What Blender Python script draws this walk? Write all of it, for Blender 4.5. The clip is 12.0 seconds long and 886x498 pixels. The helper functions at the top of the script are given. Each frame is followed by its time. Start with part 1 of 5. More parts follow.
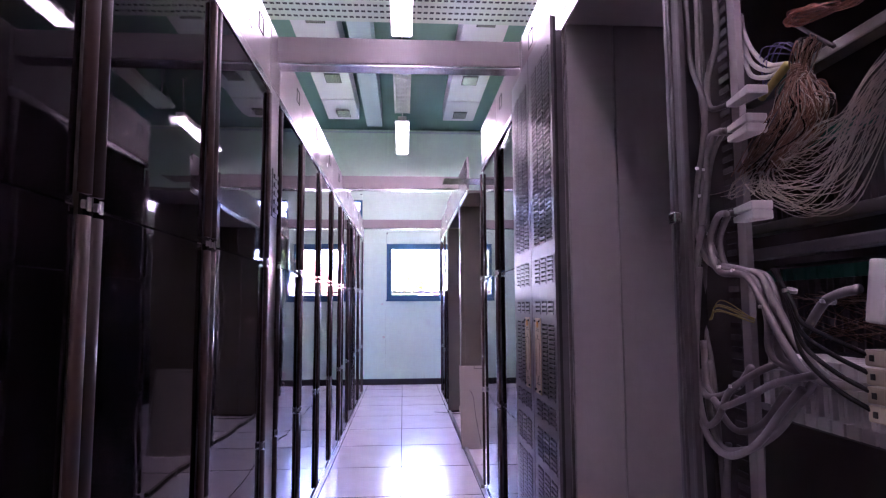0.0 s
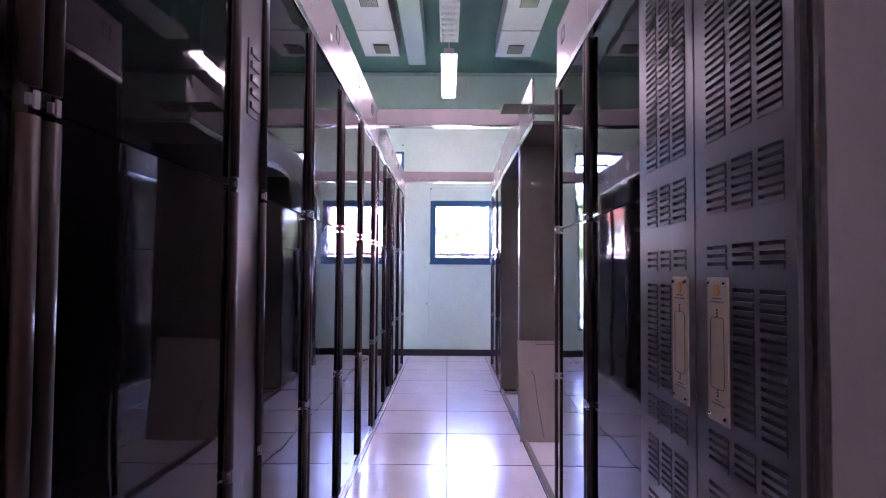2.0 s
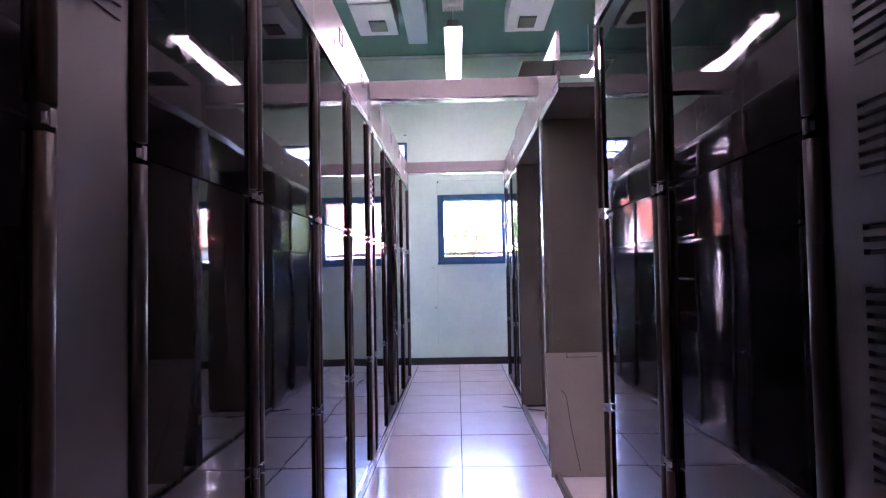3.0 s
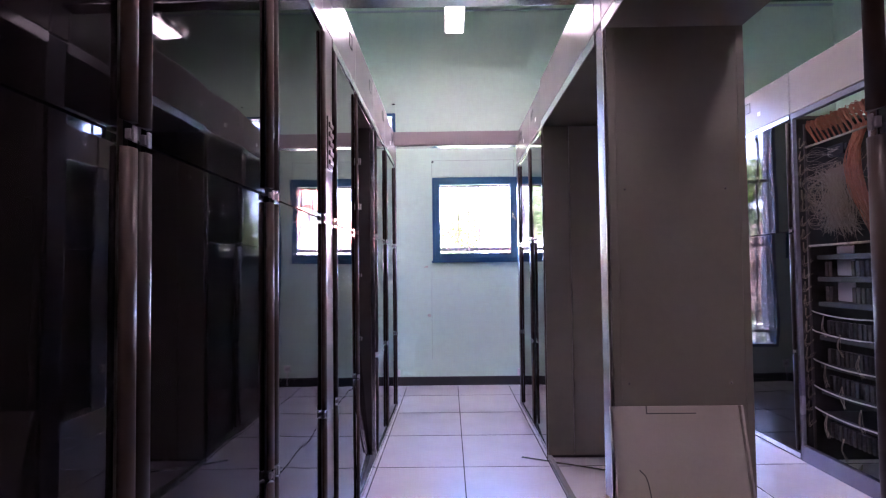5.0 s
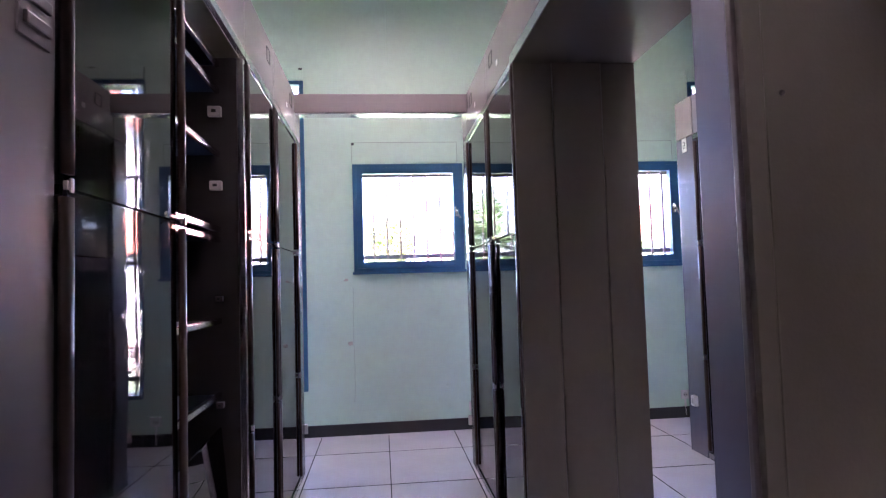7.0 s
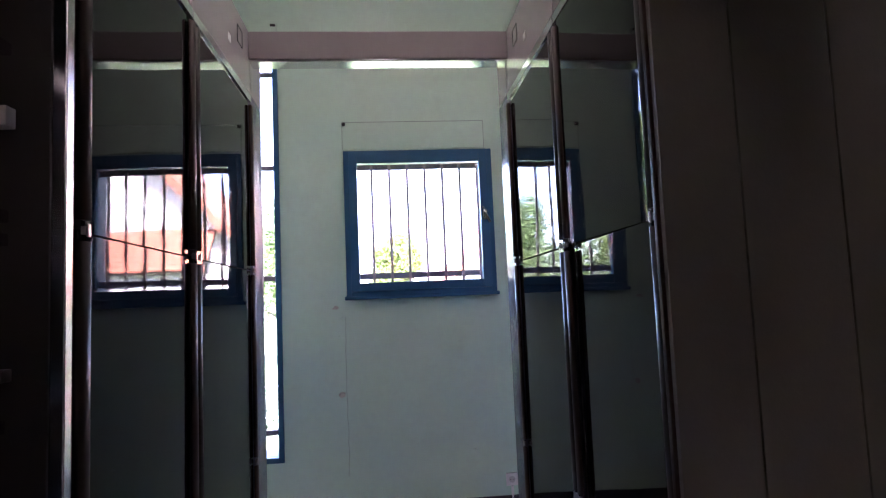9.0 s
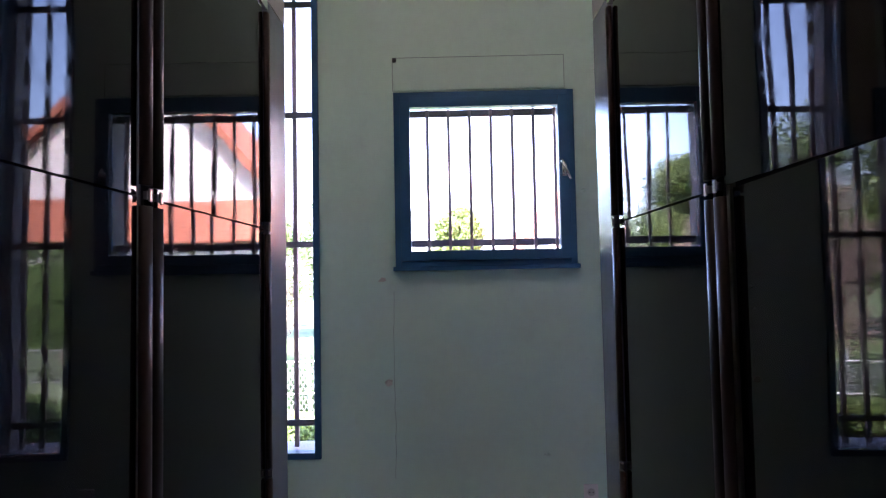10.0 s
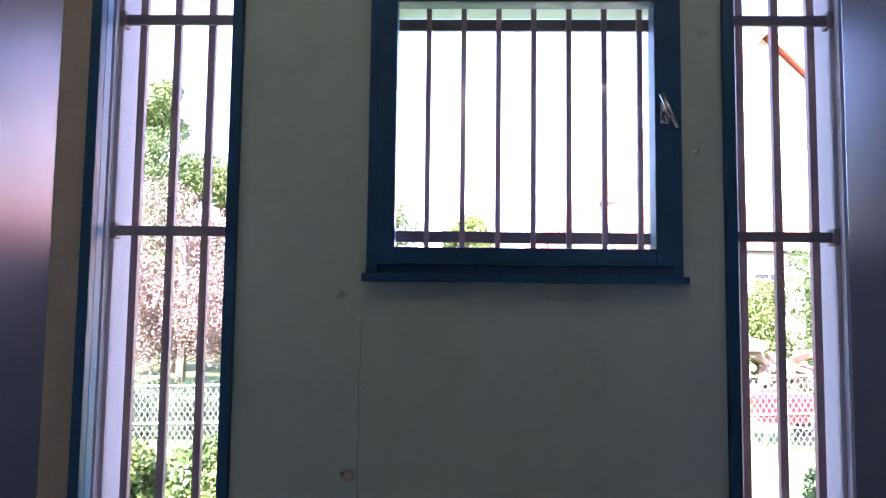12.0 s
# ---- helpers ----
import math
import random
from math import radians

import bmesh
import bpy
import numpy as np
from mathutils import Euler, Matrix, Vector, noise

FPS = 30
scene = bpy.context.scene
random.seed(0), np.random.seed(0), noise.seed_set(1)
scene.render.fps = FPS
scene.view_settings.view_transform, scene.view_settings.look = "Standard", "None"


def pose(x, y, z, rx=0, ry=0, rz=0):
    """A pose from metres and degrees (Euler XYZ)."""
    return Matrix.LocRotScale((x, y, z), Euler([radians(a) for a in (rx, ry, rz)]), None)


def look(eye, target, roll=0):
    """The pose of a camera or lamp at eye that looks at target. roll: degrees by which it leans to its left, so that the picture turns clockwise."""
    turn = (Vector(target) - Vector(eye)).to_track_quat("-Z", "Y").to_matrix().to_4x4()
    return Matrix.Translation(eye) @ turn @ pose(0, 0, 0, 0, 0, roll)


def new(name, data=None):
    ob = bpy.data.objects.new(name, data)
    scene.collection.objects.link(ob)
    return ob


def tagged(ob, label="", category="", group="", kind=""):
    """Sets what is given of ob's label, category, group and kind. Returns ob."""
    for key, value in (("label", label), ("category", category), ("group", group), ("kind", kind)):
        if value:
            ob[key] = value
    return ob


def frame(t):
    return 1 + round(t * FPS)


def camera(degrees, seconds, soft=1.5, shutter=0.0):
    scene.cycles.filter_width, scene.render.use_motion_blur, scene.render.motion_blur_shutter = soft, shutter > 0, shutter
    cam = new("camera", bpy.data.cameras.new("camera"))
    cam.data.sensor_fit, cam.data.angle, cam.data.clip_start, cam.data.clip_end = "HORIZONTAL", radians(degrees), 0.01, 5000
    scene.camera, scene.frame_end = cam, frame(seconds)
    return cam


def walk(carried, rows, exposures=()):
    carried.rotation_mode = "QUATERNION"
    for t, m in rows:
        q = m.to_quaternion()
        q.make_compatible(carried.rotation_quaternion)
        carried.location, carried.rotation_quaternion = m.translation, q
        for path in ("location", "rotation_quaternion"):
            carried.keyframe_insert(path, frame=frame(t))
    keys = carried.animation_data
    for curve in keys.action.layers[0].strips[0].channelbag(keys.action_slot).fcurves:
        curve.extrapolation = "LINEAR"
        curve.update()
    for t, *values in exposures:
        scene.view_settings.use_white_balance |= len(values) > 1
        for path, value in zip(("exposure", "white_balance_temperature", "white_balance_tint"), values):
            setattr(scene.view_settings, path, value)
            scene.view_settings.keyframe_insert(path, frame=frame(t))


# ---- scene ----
cam = camera(72.0, 12.0, soft=1.25)
PATH = [
    (0, (0.016, 0.075, 1.374), (0.146, 2.062, 1.56), -0.3),
    (0.5, (-0.004, 0.142, 1.352), (0.109, 2.135, 1.474), 0.8),
    (1, (-0.002, 0.444, 1.332), (0.116, 2.439, 1.381), 0.9),
    (1.5, (0.019, 0.787, 1.358), (0.09, 2.786, 1.411), 1.0),
    (2, (-0.006, 1.203, 1.331), (-0.02, 3.202, 1.408), 0.4),
    (2.5, (-0.024, 1.592, 1.309), (-0.036, 3.59, 1.395), 0.3),
    (3, (-0.005, 2.044, 1.335), (-0.051, 4.042, 1.414), -1.1),
    (3.5, (-0.01, 2.46, 1.285), (-0.067, 4.457, 1.375), -0.7),
    (5.5, (-0.095, 4.095, 1.352), (-0.065, 6.094, 1.424), -0.7),
    (6, (-0.053, 4.512, 1.334), (0.073, 6.507, 1.401), -0.9),
    (6.5, (-0.052, 4.896, 1.351), (0.129, 6.887, 1.412), -1.6),
    (7, (-0.03, 5.31, 1.378), (0.172, 7.297, 1.483), -1.7),
    (9, (-0.002, 6.806, 1.437), (0.182, 8.791, 1.603), -2.4),
    (9.5, (0.024, 7.167, 1.44), (0.029, 9.163, 1.561), -1.6),
    (10, (0.026, 7.524, 1.424), (0.005, 9.522, 1.515), -1.1),
    (10.5, (0.016, 7.874, 1.414), (0.049, 9.872, 1.493), -0.4),
    (11, (0.024, 8.27, 1.428), (0.034, 10.268, 1.522), -0.1),
    (11.5, (0.002, 8.623, 1.39), (-0.025, 10.619, 1.511), 0.9),
    (12, (0.018, 8.989, 1.435), (-0.029, 10.984, 1.567), 0.7),
]
walk(cam, [(t, look(eye, target, roll)) for t, eye, target, roll in PATH], exposures=[(0, 6.68, 5450, 71), (2, 6.48, 5540, 67), (3.5, 6.4, 5620, 61), (5.5, 6.34, 5760, 57), (7.2, 6.05, 5860, 50), (8.8, 5.27, 6000, 43), (10, 4.55, 6100, 41), (11, 4.4, 6150, 43), (12, 3.87, 6150, 44)])


# ---- world, sun, large lights ----
def build_world():
    w = bpy.data.worlds.new("sky")
    scene.world = w
    w.use_nodes = True
    nt = w.node_tree
    sky = nt.nodes.new("ShaderNodeTexSky")
    sky.sky_type = "NISHITA"
    sky.sun_disc = False
    sky.sun_elevation = radians(50)
    sky.sun_rotation = radians(205)
    bg = nt.nodes["Background"]
    bg.inputs["Strength"].default_value = 0.15
    nt.links.new(sky.outputs["Color"], bg.inputs["Color"])
    sun = bpy.data.lights.new("sun", "SUN")
    sun.energy = 5.0
    sun.angle = radians(0.5)
    sun.color = (1.0, 0.95, 0.88)
    ob = new("sun", sun)
    az, el = radians(205), radians(50)
    d = Vector((math.sin(az) * math.cos(el), math.cos(az) * math.cos(el), math.sin(el)))
    ob.matrix_world = look(d * 30, (0, 0, 0))


build_world()


# ---- materials ----
def mat(name, color, rough=0.6, metal=0.0, var=0.12, scale=6.0, bump=0.0, bscale=60.0, spec=0.5, coat=0.0, stretch=(1, 1, 1), dirt=0.0, dirtcol=(0.1, 0.09, 0.08), rnd=0.0):
    """Base colour with large and fine variation, roughness wear and a fine relief."""
    m = bpy.data.materials.new(name)
    m.use_nodes = True
    nt = m.node_tree
    N, L = nt.nodes, nt.links
    p = N["Principled BSDF"]
    tc = N.new("ShaderNodeTexCoord")
    mp = N.new("ShaderNodeMapping")
    mp.inputs["Scale"].default_value = stretch
    L.new(tc.outputs["Object"], mp.inputs["Vector"])
    big = N.new("ShaderNodeTexNoise")
    big.inputs["Scale"].default_value = scale
    big.inputs["Detail"].default_value = 4
    L.new(mp.outputs[0], big.inputs["Vector"])
    fine = N.new("ShaderNodeTexNoise")
    fine.inputs["Scale"].default_value = scale * 14
    fine.inputs["Detail"].default_value = 2
    L.new(mp.outputs[0], fine.inputs["Vector"])
    add = N.new("ShaderNodeMath")
    add.operation = "MULTIPLY_ADD"
    add.inputs[1].default_value = 0.35
    L.new(fine.outputs["Fac"], add.inputs[0])
    L.new(big.outputs["Fac"], add.inputs[2])
    val = N.new("ShaderNodeMapRange")
    val.inputs["From Min"].default_value = 0.4
    val.inputs["From Max"].default_value = 0.95
    val.inputs["To Min"].default_value = 1 - var
    val.inputs["To Max"].default_value = 1 + var
    L.new(add.outputs[0], val.inputs["Value"])
    out = val.outputs[0]
    if rnd:
        oi = N.new("ShaderNodeObjectInfo")
        r = N.new("ShaderNodeMapRange")
        r.inputs["To Min"].default_value = 1 - rnd
        r.inputs["To Max"].default_value = 1 + rnd
        L.new(oi.outputs["Random"], r.inputs["Value"])
        mu = N.new("ShaderNodeMath")
        mu.operation = "MULTIPLY"
        L.new(out, mu.inputs[0])
        L.new(r.outputs[0], mu.inputs[1])
        out = mu.outputs[0]
    col = N.new("ShaderNodeVectorMath")
    col.operation = "SCALE"
    col.inputs[0].default_value = color
    L.new(out, col.inputs["Scale"])
    colour = col.outputs[0]
    if dirt:
        dn = N.new("ShaderNodeTexNoise")
        dn.inputs["Scale"].default_value = scale * 0.7
        dn.inputs["Detail"].default_value = 8
        dn.inputs["Roughness"].default_value = 0.7
        L.new(tc.outputs["Object"], dn.inputs["Vector"])
        rr = N.new("ShaderNodeMapRange")
        rr.inputs["From Min"].default_value = 0.56
        rr.inputs["From Max"].default_value = 0.75
        rr.inputs["To Max"].default_value = dirt
        L.new(dn.outputs["Fac"], rr.inputs["Value"])
        mix = N.new("ShaderNodeMix")
        mix.data_type = "RGBA"
        L.new(rr.outputs[0], mix.inputs["Factor"])
        L.new(colour, mix.inputs["A"])
        mix.inputs["B"].default_value = (*dirtcol, 1)
        colour = mix.outputs["Result"]
    L.new(colour, p.inputs["Base Color"])
    rg = N.new("ShaderNodeMapRange")
    rg.inputs["To Min"].default_value = max(0.02, rough - 0.08 * min(1, rough * 3))
    rg.inputs["To Max"].default_value = min(1, rough + 0.08 * min(1, rough * 3))
    L.new(big.outputs["Fac"], rg.inputs["Value"])
    L.new(rg.outputs[0], p.inputs["Roughness"])
    p.inputs["Metallic"].default_value = metal
    p.inputs["Specular IOR Level"].default_value = spec
    p.inputs["Coat Weight"].default_value = coat
    p.inputs["Coat Roughness"].default_value = 0.05
    if bump:
        bn = N.new("ShaderNodeTexNoise")
        bn.inputs["Scale"].default_value = bscale
        bn.inputs["Detail"].default_value = 3
        L.new(mp.outputs[0], bn.inputs["Vector"])
        b = N.new("ShaderNodeBump")
        b.inputs["Strength"].default_value = bump
        b.inputs["Distance"].default_value = 0.01
        L.new(bn.outputs["Fac"], b.inputs["Height"])
        L.new(b.outputs[0], p.inputs["Normal"])
    return m


def glow(name, color, strength):
    m = bpy.data.materials.new(name)
    m.use_nodes = True
    p = m.node_tree.nodes["Principled BSDF"]
    p.inputs["Base Color"].default_value = (*color, 1)
    p.inputs["Emission Color"].default_value = (*color, 1)
    p.inputs["Emission Strength"].default_value = strength
    return m


def pane_glass(name, tint=(0.95, 0.98, 0.97)):
    m = bpy.data.materials.new(name)
    m.use_nodes = True
    nt = m.node_tree
    N, L = nt.nodes, nt.links
    N.remove(N["Principled BSDF"])
    fr = N.new("ShaderNodeFresnel")
    fr.inputs["IOR"].default_value = 1.45
    tr = N.new("ShaderNodeBsdfTransparent")
    tr.inputs["Color"].default_value = (*tint, 1)
    gl = N.new("ShaderNodeBsdfGlossy")
    gl.inputs["Roughness"].default_value = 0.02
    mx = N.new("ShaderNodeMixShader")
    L.new(fr.outputs[0], mx.inputs[0])
    L.new(tr.outputs[0], mx.inputs[1])
    L.new(gl.outputs[0], mx.inputs[2])
    L.new(mx.outputs[0], N["Material Output"].inputs["Surface"])
    return m


def smoked_glass(name):
    """Nearly black smoked acrylic: a clear gloss over a dark body, a little wavy."""
    m = bpy.data.materials.new(name)
    m.use_nodes = True
    nt = m.node_tree
    N, L = nt.nodes, nt.links
    p = N["Principled BSDF"]
    p.inputs["Base Color"].default_value = (0.0055, 0.004, 0.005, 1)
    p.inputs["Roughness"].default_value = 0.03
    p.inputs["IOR"].default_value = 1.5
    p.inputs["Specular IOR Level"].default_value = 0.15
    tc = N.new("ShaderNodeTexCoord")
    n1 = N.new("ShaderNodeTexNoise")
    n1.inputs["Scale"].default_value = 2.2
    n1.inputs["Detail"].default_value = 1.0
    oi = N.new("ShaderNodeObjectInfo")
    off = N.new("ShaderNodeVectorMath")
    off.operation = "MULTIPLY_ADD"
    off.inputs[1].default_value = (37.0, 11.0, 23.0)
    L.new(oi.outputs["Random"], off.inputs[0])
    L.new(tc.outputs["Object"], off.inputs[2])
    L.new(off.outputs[0], n1.inputs["Vector"])
    b = N.new("ShaderNodeBump")
    b.inputs["Strength"].default_value = 0.09
    b.inputs["Distance"].default_value = 0.02
    L.new(n1.outputs["Fac"], b.inputs["Height"])
    L.new(b.outputs[0], p.inputs["Normal"])
    n2 = N.new("ShaderNodeTexNoise")
    n2.inputs["Scale"].default_value = 25
    n2.inputs["Detail"].default_value = 6
    L.new(tc.outputs["Object"], n2.inputs["Vector"])
    rg = N.new("ShaderNodeMapRange")
    rg.inputs["From Min"].default_value = 0.45
    rg.inputs["From Max"].default_value = 0.8
    rg.inputs["To Min"].default_value = 0.015
    rg.inputs["To Max"].default_value = 0.09
    L.new(n2.outputs["Fac"], rg.inputs["Value"])
    L.new(rg.outputs[0], p.inputs["Roughness"])
    return m


M = {}
M["wall"] = mat("mint_wall_paint", (0.54, 0.73, 0.59), 0.5, var=0.07, scale=1.2, bump=0.16, bscale=22, dirt=0.35, dirtcol=(0.33, 0.39, 0.32))
M["wallgap"] = mat("paint_shadow_gap", (0.24, 0.33, 0.27), 0.8)
M["barewall"] = mat("bare_beige_wall", (0.52, 0.48, 0.36), 0.7, var=0.15, scale=5, bump=0.3, bscale=12, dirt=0.5, dirtcol=(0.30, 0.27, 0.2))
M["peel"] = mat("peeled_paint", (0.50, 0.50, 0.40), 0.7, var=0.2, scale=40)
M["ceiling"] = mat("green_ceiling_paint", (0.10, 0.24, 0.185), 0.6, var=0.06, scale=1.0, bump=0.2)
M["tile"] = mat("vinyl_floor_tile", (0.81, 0.755, 0.79), 0.2, var=0.06, scale=3.0, bump=0.06, bscale=25, dirt=0.15, dirtcol=(0.4, 0.36, 0.36), rnd=0.03)
M["joint"] = mat("floor_joint", (0.02, 0.018, 0.02), 0.8)
M["skirt"] = mat("black_skirting", (0.02, 0.02, 0.022), 0.35)
M["cream"] = mat("cream_sheet_steel", (0.38, 0.34, 0.335), 0.24, var=0.04, scale=2, bump=0.03, dirt=0.08, dirtcol=(0.35, 0.3, 0.3))
M["grey"] = mat("grey_painted_steel", (0.13, 0.118, 0.093), 0.34, var=0.10, scale=2, bump=0.05, bscale=120, dirt=0.1, dirtcol=(0.12, 0.12, 0.12))
# copy of the grey steel with brighter light put into its colour
M["grey_lit"] = mat("grey_steel_lit_copy", (0.25, 0.225, 0.22), 0.36, var=0.10, scale=2, bump=0.05, bscale=120, dirt=0.15, dirtcol=(0.12, 0.11, 0.1))
M["post"] = mat("blue_grey_steel_post", (0.24, 0.24, 0.30), 0.25, 0.35, var=0.05, scale=2, bump=0.015, bscale=150)
M["perf"] = mat("dark_grey_vented_steel", (0.088, 0.08, 0.084), 0.32, var=0.05, scale=3, bump=0.04, bscale=150)
M["dark"] = mat("black_interior_steel", (0.018, 0.016, 0.017), 0.6)
M["alu"] = mat("brushed_aluminium", (0.62, 0.60, 0.62), 0.22, 1.0, var=0.05, scale=8, stretch=(1, 0.1, 1))
M["bar"] = mat("dark_bronze_profile", (0.022, 0.015, 0.012), 0.40, 0.0, spec=0.1, var=0.15, scale=3, bump=0.03)
M["bar2"] = mat("brown_bronze_profile", (0.044, 0.027, 0.021), 0.40, 0.0, spec=0.1, var=0.15, scale=3, bump=0.03)
M["clip"] = mat("pale_clip_plastic", (0.36, 0.33, 0.33), 0.22, 0.3)
M["gap"] = mat("black_gap", (0.004, 0.004, 0.004), 0.8, spec=0.1)
M["chrome"] = mat("chrome", (0.75, 0.74, 0.74), 0.14, 1.0)
M["smoke"] = smoked_glass("smoked_acrylic")
M["blue"] = mat("petrol_blue_paint", (0.012, 0.10, 0.20), 0.4, var=0.12, scale=6, bump=0.1)
M["pane"] = pane_glass("window_glass")
M["grille"] = mat("brown_painted_bars", (0.30, 0.17, 0.16), 0.5, var=0.1, scale=10)
M["railb"] = mat("dark_brown_rail", (0.13, 0.085, 0.085), 0.5, var=0.1, scale=10)
M["jamb"] = mat("white_render_reveal", (0.31, 0.27, 0.295), 0.7, var=0.06, scale=4, bump=0.2)
M["white"] = mat("white_plastic", (0.75, 0.73, 0.7), 0.4, var=0.04)
M["panelw"] = mat("white_ceiling_panel", (0.64, 0.60, 0.63), 0.5, var=0.03, scale=2)
M["duct"] = mat("pale_blue_duct", (0.42, 0.55, 0.58), 0.5, var=0.05, scale=2)
M["tube"] = glow("lamp_diffuser", (1.0, 0.90, 0.72), 0.40)
M["beige"] = mat("beige_label_plate", (0.46, 0.37, 0.25), 0.5, var=0.05, scale=20)
M["trayc"] = mat("pale_green_tray", (0.5, 0.56, 0.48), 0.45, var=0.05)
M["plugd"] = mat("grey_plastic_well", (0.5, 0.48, 0.45), 0.5)
M["orange"] = mat("orange_disc", (0.6, 0.26, 0.02), 0.5)
M["ink"] = mat("black_ink", (0.02, 0.02, 0.02), 0.6)
M["faint"] = mat("worn_print", (0.17, 0.135, 0.10), 0.6)


# ---- mesh helpers ----
def part(name, bm, material, parent=None, label="", smooth=False):
    me = bpy.data.meshes.new(name)
    bm.normal_update()
    bm.to_mesh(me)
    bm.free()
    if smooth:
        for f in me.polygons:
            f.use_smooth = True
    for m in (material if isinstance(material, (list, tuple)) else [material]):
        me.materials.append(m)
    ob = new(name, me)
    if parent is not None:
        ob.parent = parent
    if label:
        ob["label"] = label
    return ob


def thing(name, label, category, at=(0, 0, 0), group="", kind=""):
    e = new(name)
    e.empty_display_size = 0.1
    e.matrix_world = Matrix.Translation(at)
    return tagged(e, label, category, group, kind)


def box(bm, lo, hi, bevel=0.0, mi=0):
    r = bmesh.ops.create_cube(bm, size=1)
    vs = r["verts"]
    c = [(a + b) / 2 for a, b in zip(lo, hi)]
    s = [abs(b - a) for a, b in zip(lo, hi)]
    for v in vs:
        v.co = Vector((v.co.x * s[0] + c[0], v.co.y * s[1] + c[1], v.co.z * s[2] + c[2]))
    fs = {f for v in vs for f in v.link_faces}
    for f in fs:
        f.material_index = mi
    if bevel:
        es = {e for v in vs for e in v.link_edges}
        bmesh.ops.bevel(bm, geom=list(es), offset=bevel, segments=2, affect="EDGES", profile=0.6)
    return vs


def boxes(items, bevel=0.0):
    bm = bmesh.new()
    for lo, hi in items:
        box(bm, lo, hi, bevel)
    return bm


def tube_along(bm, pts, r, sides=8, caps=True):
    """A round tube along a polyline."""
    pts = [Vector(p) for p in pts]
    rings = []
    a = None
    for i, p in enumerate(pts):
        d = (pts[min(i + 1, len(pts) - 1)] - pts[max(i - 1, 0)]).normalized()
        if a is None:
            a = d.cross(Vector((0, 0, 1)))
            if a.length < 0.1:
                a = d.cross(Vector((1, 0, 0)))
        else:
            a = a - d * a.dot(d)
        a.normalize()
        b = d.cross(a).normalized()
        rings.append([bm.verts.new(p + r * (a * math.cos(2 * math.pi * k / sides) + b * math.sin(2 * math.pi * k / sides))) for k in range(sides)])
    for r0, r1 in zip(rings, rings[1:]):
        for k in range(sides):
            bm.faces.new((r0[k], r0[(k + 1) % sides], r1[(k + 1) % sides], r1[k]))
    if caps:
        bm.faces.new(rings[0][::-1])
        bm.faces.new(rings[-1])


def smooth_path(pts, n=8):
    """Catmull-Rom through the points."""
    pts = [Vector(p) for p in pts]
    ext = [2 * pts[0] - pts[1]] + pts + [2 * pts[-1] - pts[-2]]
    out = []
    for i in range(1, len(ext) - 2):
        p0, p1, p2, p3 = ext[i - 1:i + 3]
        for k in range(n):
            t = k / n
            out.append(0.5 * ((2 * p1) + (p2 - p0) * t + (2 * p0 - 5 * p1 + 4 * p2 - p3) * t * t + (3 * p1 - p0 - 3 * p2 + p3) * t ** 3))
    out.append(pts[-1])
    return out


# ---- the room ----
YW = 11.0          # inner face of the window wall
WT = 0.30          # its thickness
CZ = 4.58          # ceiling
X0, X1, Y0 = -3.05, 4.6, -5.2
SQ = [(-0.28, 0.75, 1.48, 2.485), (1.85, 2.88, 1.48, 2.485), (-2.41, -1.38, 1.48, 2.485)]
TALL = [(-1.236, -0.715, 0.415, 3.276), (0.892, 1.36, 0.415, 3.276), (3.03, 3.5, 0.415, 3.276)]


def wall_with_holes(name, holes, x0, x1, y0, y1, z1, material):
    xs = sorted({x0, x1, *[h[0] for h in holes], *[h[1] for h in holes]})
    bm = bmesh.new()
    for a, b in zip(xs, xs[1:]):
        hs = [h for h in holes if h[0] <= a + 1e-6 and h[1] >= b - 1e-6]
        if hs:
            h = hs[0]
            box(bm, (a, y0, -0.2), (b, y1, h[2]))
            box(bm, (a, y0, h[3]), (b, y1, z1))
        else:
            box(bm, (a, y0, -0.2), (b, y1, z1))
    bmesh.ops.remove_doubles(bm, verts=bm.verts[:], dist=1e-5)
    return tagged(part(name, bm, material), "mint green painted plaster wall with window openings", "wall", kind="structure")


def build_room():
    wall_with_holes("wall_north", SQ + TALL, X0 - 0.2, X1 + 0.2, YW, YW + WT, CZ, M["wall"])
    for nm, lo, hi in (("wall_west", (X0 - 0.2, Y0 - 0.2, 0), (X0, YW, CZ)), ("wall_east", (X1, Y0 - 0.2, 0), (X1 + 0.2, YW, CZ)),
                       ("wall_south", (X0, Y0 - 0.2, 0), (X1, Y0, CZ))):
        tagged(part(nm, boxes([(lo, hi)]), M["wall"]), "mint green painted plaster wall", "wall", kind="structure")
    tagged(part("ceiling", boxes([((X0 - 0.2, Y0 - 0.2, CZ), (X1 + 0.2, YW + WT, CZ + 0.2))]), M["ceiling"]), "dark green painted ceiling", "ceiling", kind="structure")
    tagged(part("baseboard", boxes([((X0, YW - 0.012, 0), (X1, YW, 0.105))], 0.002), M["skirt"]), "glossy black skirting along the window wall", "skirting", kind="structure")
    tagged(part("floor", boxes([((X0 - 0.2, Y0 - 0.2, -0.2), (X1 + 0.2, YW, -0.012))]), M["joint"]), "raised access floor of pale square vinyl tiles", "floor", kind="structure")


build_room()


